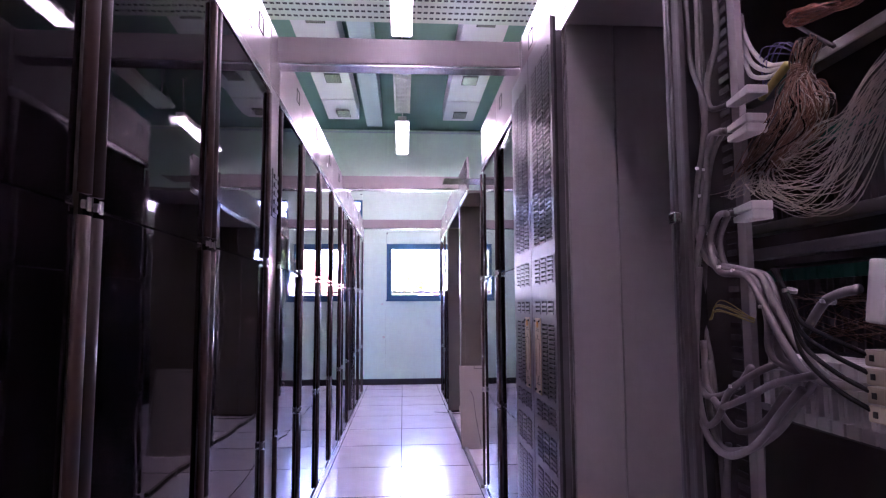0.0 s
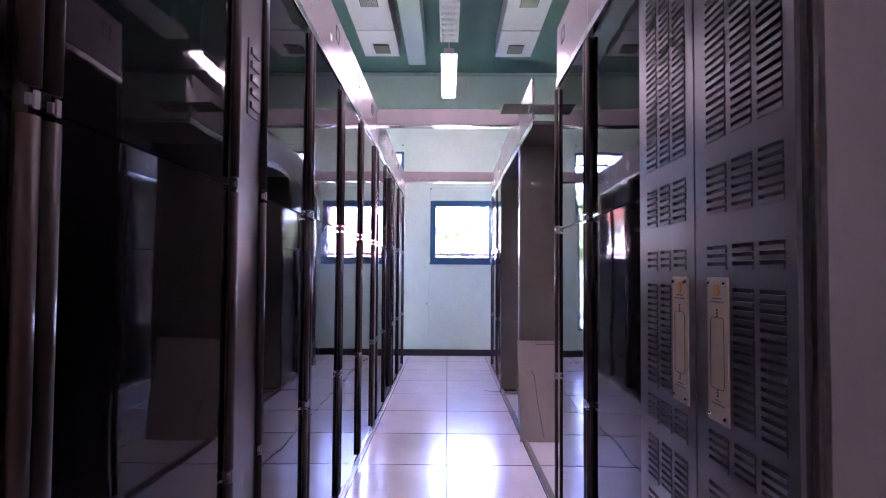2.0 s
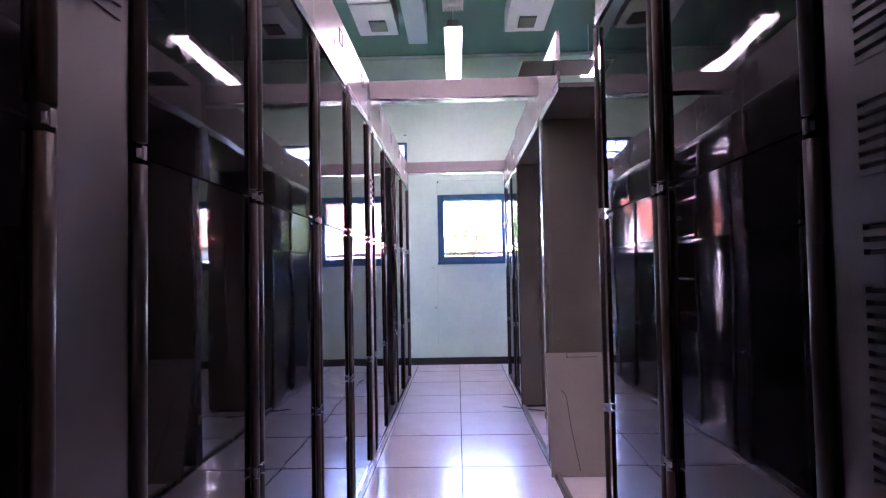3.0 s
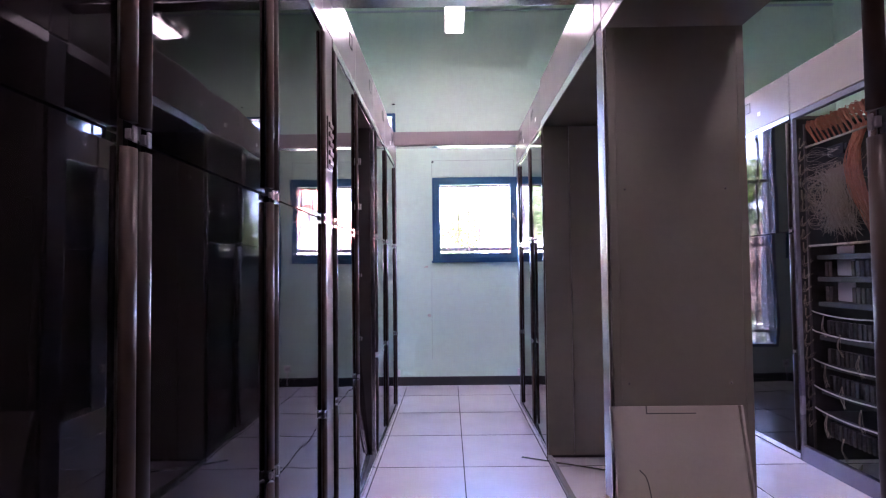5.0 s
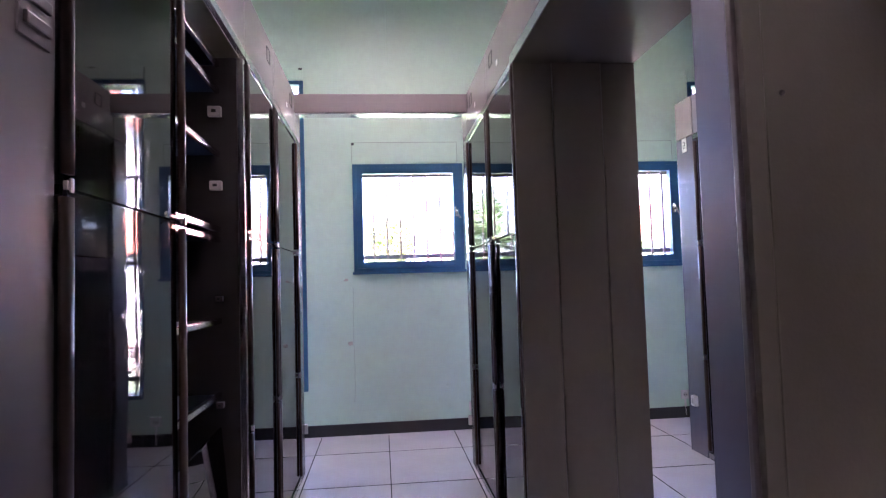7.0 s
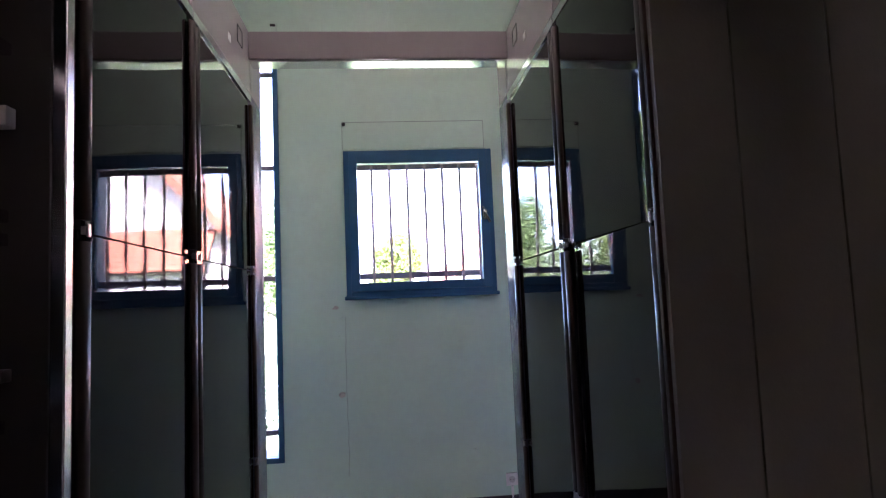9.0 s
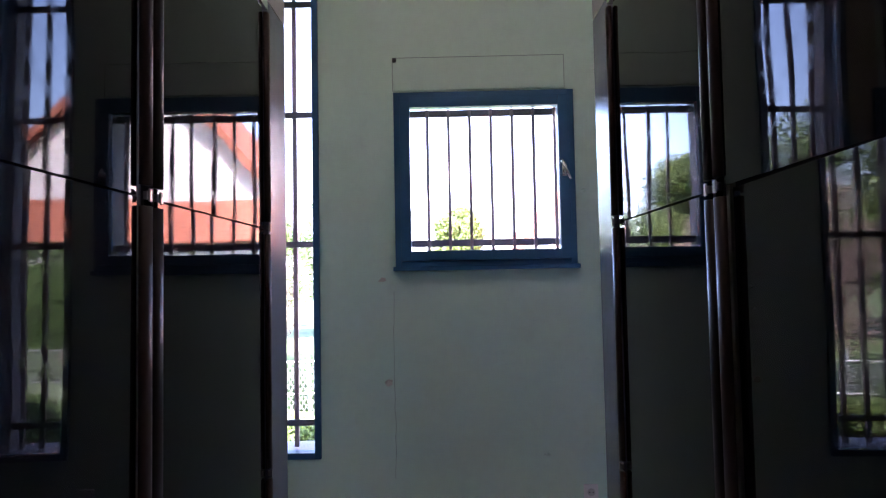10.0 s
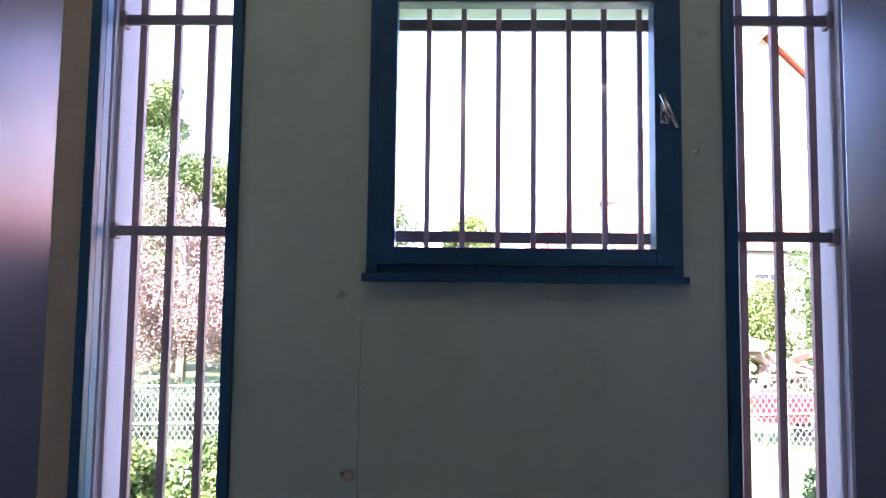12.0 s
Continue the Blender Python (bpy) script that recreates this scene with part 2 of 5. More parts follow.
def build_window(name, w, side):
    """Frame, sash and pane in an opening; side bars outside."""
    x0, x1, z0, z1 = w
    root = new(name)
    root.location = ((x0 + x1) / 2, YW, z0)
    tagged(root, "petrol blue framed window with brown outside bars", "window", kind="structure")
    cx, cz = (x0 + x1) / 2, z0

    def ring(y0, y1, a, b):
        """Rails between the outline drawn in by a and by b."""
        o = (x0 - cx + a, x1 - cx - a, a, z1 - z0 - a)
        i = (x0 - cx + b, x1 - cx - b, b, z1 - z0 - b)
        return [((o[0], y0, o[2]), (i[0], y1, o[3])), ((i[1], y0, o[2]), (o[1], y1, o[3])), ((i[0], y0, o[2]), (i[1], y1, i[2])), ((i[0], y0, i[3]), (i[1], y1, o[3]))]
    if side:
        part("window_frame", boxes(ring(-0.02, 0.05, 0, 0.036), 0.003), M["blue"], root)
        part("pane", boxes([((x0 - cx + 0.036, 0.010, 0.036), (x1 - cx - 0.036, 0.016, z1 - z0 - 0.036))]), M["pane"], root).visible_shadow = False
    else:
        part("window_frame", boxes(ring(-0.025, 0.04, 0, 0.035), 0.004), M["blue"], root)
        part("sash", boxes(ring(-0.04, 0.02, 0.0353, 0.092), 0.003), M["blue"], root)
        part("window_sill", boxes([((x0 - cx - 0.012, -0.045, -0.02), (x1 - cx + 0.012, 0.0, 0.004))], 0.003), M["blue"], root)
        part("pane", boxes([((x0 - cx + 0.09, -0.012, 0.09), (x1 - cx - 0.09, -0.006, z1 - z0 - 0.09))]), M["pane"], root).visible_shadow = False
        h = bmesh.new()
        box(h, (x1 - cx - 0.078, -0.052, 0.50), (x1 - cx - 0.05, -0.04, 0.57), 0.004)
        tube_along(h, [(x1 - cx - 0.064, -0.045, 0.535), (x1 - cx - 0.064, -0.08, 0.535), (x1 - cx - 0.078, -0.09, 0.575)], 0.008)
        tube_along(h, [(x1 - cx - 0.086, -0.09, 0.585), (x1 - cx - 0.04, -0.092, 0.475)], 0.009)
        part("window_handle", h, M["chrome"], root, "chrome lever handle", True)
    yb = 0.20
    zs = [0.145, z1 - z0 - 0.07] if not side else [0.165, 1.218, 2.0, 2.68]
    for z in zs:
        hb = 0.042 if not side else 0.036
        part("bar_rail", boxes([((x0 - cx + 0.009, (yb - 0.05 if side else yb - 0.008), z - hb / 2), (x1 - cx - 0.009, (yb - 0.034 if side else yb + 0.008), z + hb / 2))], 0.002), M["railb"], root)
    bm0 = None
    first, count = (x0 + 0.186, 7) if not side else (x0 + 0.081 if x0 < 0 else x0 + 0.14, 4 if x0 < 0 else 3)
    for i in range(count):
        x = first - cx + 0.128 * i
        if bm0 is None:
            bm0 = part("bar", boxes([((-0.0135 if side else -0.0095, yb - 0.030, 0.02), (0.0135 if side else 0.0095, yb - 0.0085, z1 - z0 - 0.01))], 0.002), M["grille"], root)
            bm0.location.x = x
        else:
            o = bm0.copy()
            scene.collection.objects.link(o)
            o.location.x = x
    if side:
        part("shutter_guide", boxes([((x0 - cx + 0.0085, 0.09, 0.012), (x0 - cx + 0.022, 0.10, z1 - z0)), ((x0 - cx + 0.0085, 0.14, 0.012), (x0 - cx + 0.022, 0.15, z1 - z0)), ((x1 - cx - 0.022, 0.09, 0.012), (x1 - cx - 0.0085, 0.10, z1 - z0)), ((x1 - cx - 0.022, 0.14, 0.012), (x1 - cx - 0.0085, 0.15, z1 - z0))]), M["jamb"], root)
    part("reveal", boxes([((x0 - cx, 0.055, 0), (x0 - cx + 0.008, WT, z1 - z0)), ((x1 - cx - 0.008, 0.055, 0), (x1 - cx, WT, z1 - z0)), ((x0 - cx + 0.008, 0.055, 0), (x1 - cx - 0.008, WT + 0.03, 0.012))]), M["jamb"], root)
    return root


for k, w in enumerate(SQ + TALL):
    build_window("window_%d" % (k + 1), w, k >= 3)

for x in (-0.282, 1.85):
    t = thing("shutter_box_cover", "flush painted shutter box cover above the square window", "shutter box", (x, YW, 2.5))
    part("edge_gap", boxes([((-0.003, -0.009, 0.0), (0.0, 0.0, 0.19)), ((0.985, -0.009, 0.0), (0.988, 0.0, 0.19)), ((-0.003, -0.009, 0.19), (0.988, 0.0, 0.193))]), M["wallgap"], t)
    part("cover", boxes([((0, -0.008, 0.0), (0.985, 0.0, 0.19))], 0.002), M["wall"], t)
    part("hook", boxes([((0.0, -0.03, 0.165), (0.022, -0.008, 0.185))], 0.003), M["ink"], t)
for w in TALL:
    t = thing("roller_shutter_box", "greenish painted shutter box above the tall window", "shutter box", (w[0], YW, 3.276))
    part("cover", boxes([((0, -0.02, 0.006), (w[1] - w[0], 0.0, 0.12))], 0.004), M["wall"], t)
    part("hook", boxes([((w[1] - w[0] - 0.04, -0.034, 0.10), (w[1] - w[0] - 0.005, -0.0205, 0.113))], 0.002), M["ink"], t)

# ---- ceiling fittings ----


def strip_lamp(x, y0, y1, z, lit, ribs=False):
    t = thing("strip_light", ("lit white fluorescent strip light" if lit else "unlit white ribbed strip light") + " hung in line over the aisle", "light", (x, y0, z), "strip lights over the aisles")
    L_ = y1 - y0
    part("housing", boxes([((-0.06, 0, 0.040), (0.06, L_, 0.10))], 0.006), M["white"], t)
    # added skirts that keep the lamp's light off the upper wall
    part("reflector", boxes([((-0.1, 0, 0.028), (0.1, L_, 0.0395)), ((-0.1, 0, -0.006), (-0.0875, L_, 0.0275)), ((0.0875, 0, -0.006), (0.1, L_, 0.0275))], 0.002), M["white"], t)
    if lit:
        part("diffuser", boxes([((-0.085, 0.02, -0.02), (0.085, L_ - 0.02, 0.027))], 0.012), M["tube"], t)
    else:
        part("louvre", boxes([((-0.09 + i * 0.03, 0.02, -0.02), (-0.078 + i * 0.03, L_ - 0.02, 0.027)) for i in range(7)] + [((-0.09, 0.02 + j * (L_ - 0.06) / 12, -0.012), (0.1, 0.03 + j * (L_ - 0.06) / 12, 0.02)) for j in range(13)]), M["white"], t)
    for y in (0.15, L_ - 0.15):
        part("hanger", boxes([((-0.005, y - 0.005, 0.1), (0.005, y + 0.005, CZ - z))]), M["white"], t)


for x in (0.0, 1.78):
    strip_lamp(x, 8.45, 10.16, 3.93, True)
    strip_lamp(x, 6.25, 7.98, 3.93, False)
    strip_lamp(x, 3.95, 5.66, 3.93, True)
    strip_lamp(x, 1.7, 3.4, 3.93, x > 1)
    # the two rear lengths are unseen; lit ones are added to brighten near panels
    strip_lamp(x, -0.6, 1.1, 3.93, x < 1)
    strip_lamp(x, -2.85, -1.15, 3.93, True)
strip_lamp(-1.85, 8.45, 10.16, 3.93, True)
strip_lamp(-1.85, 3.95, 5.66, 3.93, True)


def ceiling_panel(x0, x1, y0, y1, gx, gy):
    t = thing("ceiling_air_panel", "white hung ceiling panel with a square grey air grille", "ceiling panel", (x0, y0, 4.3), "air panels under the ceiling")
    part("panel", boxes([((0, 0, 0), (x1 - x0, y1 - y0, 0.26))], 0.004), M["panelw"], t)
    part("grille_frame", boxes([((gx - 0.10, gy - 0.16, -0.008), (gx + 0.10, gy + 0.16, 0.0))], 0.002), M["dark"], t)
    s0 = None
    for i in range(9):
        if s0 is None:
            s0 = part("slat", boxes([((gx - 0.088, -0.008, -0.016), (gx - 0.076, 0.27, -0.0085))]), M["grey"], t)
            s0.location = (0, gy - 0.13, 0)
        else:
            o = s0.copy()
            scene.collection.objects.link(o)
            o.location.x = i * 0.0205


for s in (-1, 1):
    for y0, y1, gy in ((8.60, 9.49, 0.60), (6.95, 8.57, 0.8), (5.3, 6.92, 0.75), (3.65, 5.27, 0.75)):
        xa, xb = (-1.15, -0.675) if s < 0 else (0.64, 1.12)
        ceiling_panel(xa, xb, y0, y1, 0.26 if s < 0 else 0.24, gy)
t = thing("air_duct", "pale blue boxed duct under the ceiling", "duct", (-0.56, 0.5, 4.22))
part("casing", boxes([((0, 0, 0), (0.24, 9.1, CZ - 4.22))], 0.006), M["duct"], t)
t = thing("ceiling_rail", "thin perforated white rail where the wall meets the ceiling", "rail", (X0, YW - 0.02, CZ - 0.06))
part("rail", boxes([((0, 0, 0), (X1 - X0, 0.018, 0.02))] + [((i * 0.07, -0.004, 0.006), (i * 0.07 + 0.035, 0.0, 0.016)) for i in range(108)]), M["duct"], t)


t = thing("cable_tray", "perforated pale metal cable tray crossing above the lamps", "cable tray", (-1.45, 4.55, 4.10))
part("tray", boxes([((0, 0, 0), (2.9, 1.2, 0.006)), ((0, 0, 0.007), (2.9, 0.006, 0.06)), ((0, 1.194, 0.007), (2.9, 1.2, 0.06))], 0.001), M["trayc"], t)
o = part("hole", boxes([((0.03 + i * 0.058, 0.05 + j * 0.115, -0.0012), (0.068 + i * 0.058, 0.085 + j * 0.115, -0.0002)) for i in range(49) for j in range(10)]), M["ink"], t)
o["kind"] = "stuff"
t = thing("wall_conduit", "thin painted conduit running up the window wall", "conduit", (0.06, YW - 0.006, 3.42))
part("pipe", boxes([((0, 0, 0), (0.012, 0.006, CZ - 3.42 - 0.07))], 0.002), M["wall"], t)
rr = random.Random(5)
for x, z, w in ((-0.36, 1.41, 0.05), (-0.31, 1.34, 0.045), (-0.33, 0.83, 0.06), (-0.28, 1.10, 0.012), (-1.31, 1.04, 0.05), (-1.32, 1.42, 0.06), (-1.33, 0.62, 0.05), (-0.29, 1.50, 0.03), (-0.34, 1.22, 0.02), (0.47, 1.15, 0.02), (0.83, 2.3, 0.03), (0.79, 0.95, 0.02), (0.80, 1.9, 0.04), (0.55, 0.42, 0.03)):
    t = thing("paint_chip", "small curled flake of loose paint on the green wall", "paint flake", (x, YW, z))
    bm = bmesh.new()
    n = 7
    ring = [bm.verts.new((w * 0.5 * math.cos(6.283 * k / n) * rr.uniform(0.5, 1.2), -0.002 - 0.006 * (k % 3 == 0), w * 0.28 * math.sin(6.283 * k / n) * rr.uniform(0.5, 1.3))) for k in range(n)]
    back = [bm.verts.new((v.co.x * 0.9, -0.0002, v.co.z * 0.9)) for v in ring]
    bm.faces.new(ring)
    for k in range(n):
        bm.faces.new((ring[k], back[k], back[(k + 1) % n], ring[(k + 1) % n]))
    part("flake", bm, M["peel"] if w > 0.045 else M["wall"], t)
t = thing("wall_crack", "fine vertical crack in the painted wall", "crack", (-0.295, YW, 0.3))
bm = bmesh.new()
tube_along(bm, [(rr.uniform(-0.006, 0.006), -0.0004, k * 0.055) for k in range(20)], 0.0011, 4)
part("line", bm, M["wallgap"], t)


def socket(x, z, plug):
    t = thing("wall_socket", "white wall socket above the black skirting", "socket", (x, YW, z), "wall sockets")
    part("plate", boxes([((-0.04, -0.012, -0.042), (0.04, 0.0, 0.042))], 0.004), M["white"], t)
    bm = bmesh.new()
    bmesh.ops.create_cone(bm, cap_ends=True, segments=20, radius1=0.021, radius2=0.021, depth=0.003, matrix=Matrix.Translation((0, -0.0135, 0)) @ Matrix.Rotation(radians(90), 4, "X"))
    part("well", bm, M["plugd"], t)
    part("hole", boxes([((-0.012, -0.0165, -0.003), (-0.007, -0.0152, 0.003)), ((0.007, -0.0165, -0.003), (0.012, -0.0152, 0.003))]), M["ink"], t)
    part("conduit", boxes([((-0.008, -0.012, -0.2), (0.008, -0.001, -0.043))], 0.002), M["white"], t)


tagged(part("trim", boxes([((-1.42, YW - 0.004, 0.105), (-1.238, YW, 3.27))], 0.001), M["barewall"]), "bare beige strip of flaking wall paint beside the tall window", "paint strip", kind="structure")
for w in TALL:
    for z in (0.165, 1.218, 2.0, 2.68):
        x = w[0] + 0.008 if w[0] < 0 else w[1] - 0.028
        t = thing("bar_anchor", "rusty brown socket holding a window bar rail", "anchor", (x, YW + 0.158, w[2] + z), "window bar anchors")
        part("flange", boxes([((0, -0.022, -0.03), (0.02, 0.022, 0.03))], 0.004), M["railb"], t)

socket(0.79, 0.21, False)
socket(2.85, 0.22, True)

# ---- cabinet rows ----
XF = 0.62     # cabinet face from the aisle's middle line
ZD = 2.40     # top of the doors
ZF0, ZF1 = 2.445, 2.745  # fascia


PANE_TILT = {}


def half_round(bm, x, y, w, z0, z1, s):
    """A shallow rounded upright strip of width w standing proud of the face x towards the aisle (side s)."""
    n = 10
    ring = []
    for k in range(n + 1):
        a = math.pi * k / n
        ring.append((x - s * 0.016 * max(0.0, math.sin(a)) ** 0.7, y - w / 2 * math.cos(a)))
    lo = [bm.verts.new((p[0], p[1], z0)) for p in ring]
    hi = [bm.verts.new((p[0], p[1], z1)) for p in ring]
    for i in range(n):
        bm.faces.new((lo[i], lo[i + 1], hi[i + 1], hi[i]))
    bm.faces.new((lo[-1], lo[0], hi[0], hi[-1]))
    bm.faces.new(lo[::-1])
    bm.faces.new(hi)


def cabinet(s, y0, y1, kind, label, fascia=True, cx=0.0, near_side=False, group="cabinets along the aisle"):
    """One cabinet bay. s: -1 faces the aisle from the left, +1 from the right."""
    t = thing("equipment_cabinet", label, "cabinet", (cx + s * XF, y0, 0), group)
    D = 0.58
    Ly = y1 - y0
    seam = 1.605 if y0 > 7.9 else 1.575

    def bx(x0, x1, a, b, z0, z1, bev=0.002):
        return boxes([((min(s * x0, s * x1), a, z0), (max(s * x0, s * x1), b, z1))], bev)
    part("plinth", bx(0.006, D, 0.002, Ly - 0.002, 0, 0.05), M["dark"], t)
    part("foot_trim", bx(-0.004, 0.006, 0.002, Ly - 0.002, 0.012, 0.05), M["alu"], t)
    part("top_rail", bx(-0.004, 0.02, 0.002, Ly - 0.002, ZD + 0.003, ZF0 - 0.008), M["alu"], t)
    part("roof", bx(0.021, D, 0.002, Ly - 0.002, ZD, ZD + 0.03), M["grey"], t)
    if fascia:
        part("fascia", bx(0.0, 0.02, 0.003, Ly - 0.003, ZF0, ZF1, 0.004), M["cream"], t)
        part("fascia_gap", bx(0.004, 0.018, 0.004, Ly - 0.004, ZF0 - 0.006, ZF0 - 0.001, 0), M["ink"], t)
        lx = Ly * random.uniform(0.72, 0.8)
        bm = bmesh.new()
        for a, b, c, d in ((lx - 0.045, lx + 0.045, 2.60, 2.603), (lx - 0.045, lx + 0.045, 2.675, 2.678), (lx - 0.045, lx - 0.042, 2.603, 2.675), (lx + 0.042, lx + 0.045, 2.603, 2.675)):
            box(bm, (min(s * -0.003, 0), a, c), (max(s * -0.003, 0), b, d))
        part("label_holder", bm, M["ink"], t)
        if random.random() < 0.5:
            part("sticker", bx(-0.002, 0.0, lx - 0.2, lx - 0.16, 2.54, 2.57, 0), M["white"], t)
    if kind == "glass":
        part("side_panel", bx(0.03, D, 0.003, 0.02, 0.052, ZD - 0.002), M["grey"], t)
        part("back_panel", bx(D - 0.02, D, 0.022, Ly - 0.003, 0.052, ZD - 0.002), M["grey"], t)
        part("interior", bx(0.05, D - 0.022, 0.022, Ly - 0.01, 0.06, ZD - 0.01), M["dark"], t)
        for z0, z1, nm in ((0.055, seam - 0.0025, "lower_glass"), (seam + 0.0025, ZD, "upper_glass")):
            g = part(nm, boxes([((-0.004, 0.045 - Ly / 2, (z0 - z1) / 2), (0.004, Ly / 2 - 0.045, (z1 - z0) / 2))]), M["smoke"], t)
            g.location = (s * 0.008, Ly / 2, (z0 + z1) / 2)
            pitch, yaw = PANE_TILT.get((s, y0, nm[:5]), (random.uniform(-0.15, 0.15), random.uniform(-0.25, 0.25)))
            g.rotation_euler = (0, radians(pitch), radians(yaw))
        bm = bmesh.new()
        box(bm, (min(s * 0.0195, s * 0.035), 0.045, seam - 0.01), (max(s * 0.0195, s * 0.035), Ly - 0.045, seam + 0.01))
        part("glass_joint", bm, M["gap"], t)
        for yy in (0.022, Ly - 0.022):
            for z0, z1 in ((0.07, 0.735), (0.775, seam - 0.02), (seam + 0.025, ZD - 0.02)):
                bm = bmesh.new()
                half_round(bm, 0, yy, 0.042, z0, z1, s)
                part("edge_strip", bm, M["bar"] if yy < 0.1 else M["bar2"], t, smooth=True)
            for z in (0.755, seam + 0.003):
                part("clip", boxes([((-0.012 if s > 0 else 0.002, yy - 0.009, z - 0.009), (-0.002 if s > 0 else 0.012, yy + 0.009, z + 0.009)), ((-0.017 if s > 0 else 0.0125, yy - 0.006, z - 0.014), (-0.0125 if s > 0 else 0.017, yy + 0.006, z + 0.014))], 0.002), M["clip"], t)
    elif kind == "perf":
        part("side_panel", bx(0.03, D, 0.003, 0.02, 0.052, ZD - 0.002), M["grey"], t)
        part("far_side_panel", bx(0.03, D, Ly - 0.02, Ly - 0.003, 0.052, ZD - 0.002), M["grey"], t)
        part("interior", bx(0.05, D, 0.022, Ly - 0.022, 0.06, ZD - 0.01), M["dark"], t)
    return t


# turn in degrees (pitch, yaw) of glass doors that hang visibly askew
PANE_TILT.update({(1, 8.13, "upper"): (0.1, 1.3), (1, 8.13, "lower"): (0.1, -1.5),
                  (1, 3.09, "upper"): (0.1, -1.1), (1, 3.09, "lower"): (0.0, -0.9), (1, 3.92, "upper"): (0.0, -0.4), (1, 3.92, "lower"): (0.0, -0.5)})
GL = "grey cabinet with smoked mirror-like glass doors and dark bronze edge strips"
for a, b in ((-1.1, -0.27), (-0.26, 0.52), (0.525, 1.335), (1.34, 2.10), (2.105, 2.955), (3.18, 3.885), (3.89, 4.70), (4.705, 5.50), (5.505, 6.275), (6.49, 7.20), (8.08, 8.825), (8.83, 9.69)):
    cabinet(-1, a, b, "glass", GL)
cabinet(-1, 7.205, 8.075, "open", "open steel cabinet without door, black inside with shelf brackets")
for a, b in ((-1.1, -0.27), (-0.26, 0.56), (3.09, 3.915), (3.92, 4.69), (8.13, 8.87), (8.875, 9.71)):
    cabinet(1, a, b, "glass", GL)


def steel(s, x0, x1, y0, y1, z0, z1, bev=0.002, cx=0.0):
    return boxes([((min(cx + s * x0, cx + s * x1), y0, z0), (max(cx + s * x0, cx + s * x1), y1, z1))], bev)


M["beigep"] = mat("beige_painted_sheet", (0.28, 0.252, 0.22), 0.5, var=0.06, scale=4, bump=0.05, dirt=0.2, dirtcol=(0.2, 0.17, 0.14))
M["greyl"] = mat("mid_grey_steel_post", (0.12, 0.10, 0.098), 0.32, 0.3, var=0.05, scale=2)
M["rackback"] = mat("brown_grey_rack_sheet", (0.36, 0.30, 0.25), 0.6, var=0.12, scale=3)
M["inner"] = mat("dark_grey_inner_sheet", (0.065, 0.055, 0.053), 0.5, var=0.06)
M["bayin"] = mat("black_grey_bay_sheet", (0.032, 0.027, 0.027), 0.5, var=0.06)
M["navy"] = mat("dark_blue_sheet", (0.01, 0.03, 0.07), 0.5)
M["grass"] = mat("lawn", (0.075, 0.12, 0.035), 0.9, var=0.35, scale=3, bump=0.8, bscale=30, dirt=0.5, dirtcol=(0.18, 0.16, 0.08))
M["cable"] = mat("grey_cable_sheath", (0.175, 0.155, 0.148), 0.45, var=0.06, scale=20)
M["cabled"] = mat("dark_cable_sheath", (0.008, 0.007, 0.007), 0.6, spec=0.2)
M["plug"] = mat("pale_grey_plug", (0.56, 0.53, 0.50), 0.45, var=0.04, scale=20)
M["copper"] = mat("brown_wire", (0.25, 0.135, 0.09), 0.5, var=0.3, scale=60)
M["orangew"] = mat("orange_red_wire", (0.33, 0.11, 0.06), 0.5, var=0.25, scale=60)
M["palew"] = mat("pale_wire", (0.44, 0.38, 0.31), 0.5, var=0.2, scale=60)
M["dullw"] = mat("dull_tan_wire", (0.22, 0.18, 0.14), 0.5, var=0.2, scale=60)
M["green"] = mat("green_backplane", (0.01, 0.12, 0.085), 0.4, var=0.2, scale=50)
M["yellowish"] = mat("beige_plug_plastic", (0.42, 0.36, 0.26), 0.45)
M["carddim"] = mat("dark_card_edges", (0.05, 0.042, 0.04), 0.6, var=0.3, scale=40)
# pale colour that stands in for light showing through the second rack
M["cover"] = mat("pale_light_plate", (0.34, 0.32, 0.38), 0.5, var=0.05)
M["violet"] = mat("violet_wire", (0.16, 0.14, 0.3), 0.5)
M["yellow"] = mat("yellow_sheath", (0.45, 0.36, 0.10), 0.5)

# grey posts between and at the ends of the cabinets
def jamb(s, y0, y1, cx=0.0, vents=False, name="cabinet_post", m="post"):
    t = thing(name, "painted steel upright post closing the row between cabinets", "post", (cx + s * XF, y0, 0), "row posts")
    bm = boxes([((min(0, s * 0.58), 0.004, 0.0), (max(0, s * 0.58), y1 - y0 - 0.004, ZF0 - 0.005))], 0.004)
    part("body", bm, M[m], t)
    part("fascia", boxes([((min(0, s * 0.02), 0.004, ZF0), (max(0, s * 0.02), y1 - y0 - 0.004, ZF1))], 0.003), M["cream"], t)
    if vents:
        bm = bmesh.new()
        for i in range(5):
            box(bm, (0.006, 0.085, 1.83 + i * 0.042), (0.014, 0.165, 1.852 + i * 0.042), 0.003)
        box(bm, (0.0, 0.075, 1.81), (0.0055, 0.175, 2.045), 0.001)
        part("vent_strip", bm, M["perf"], t)
    return t


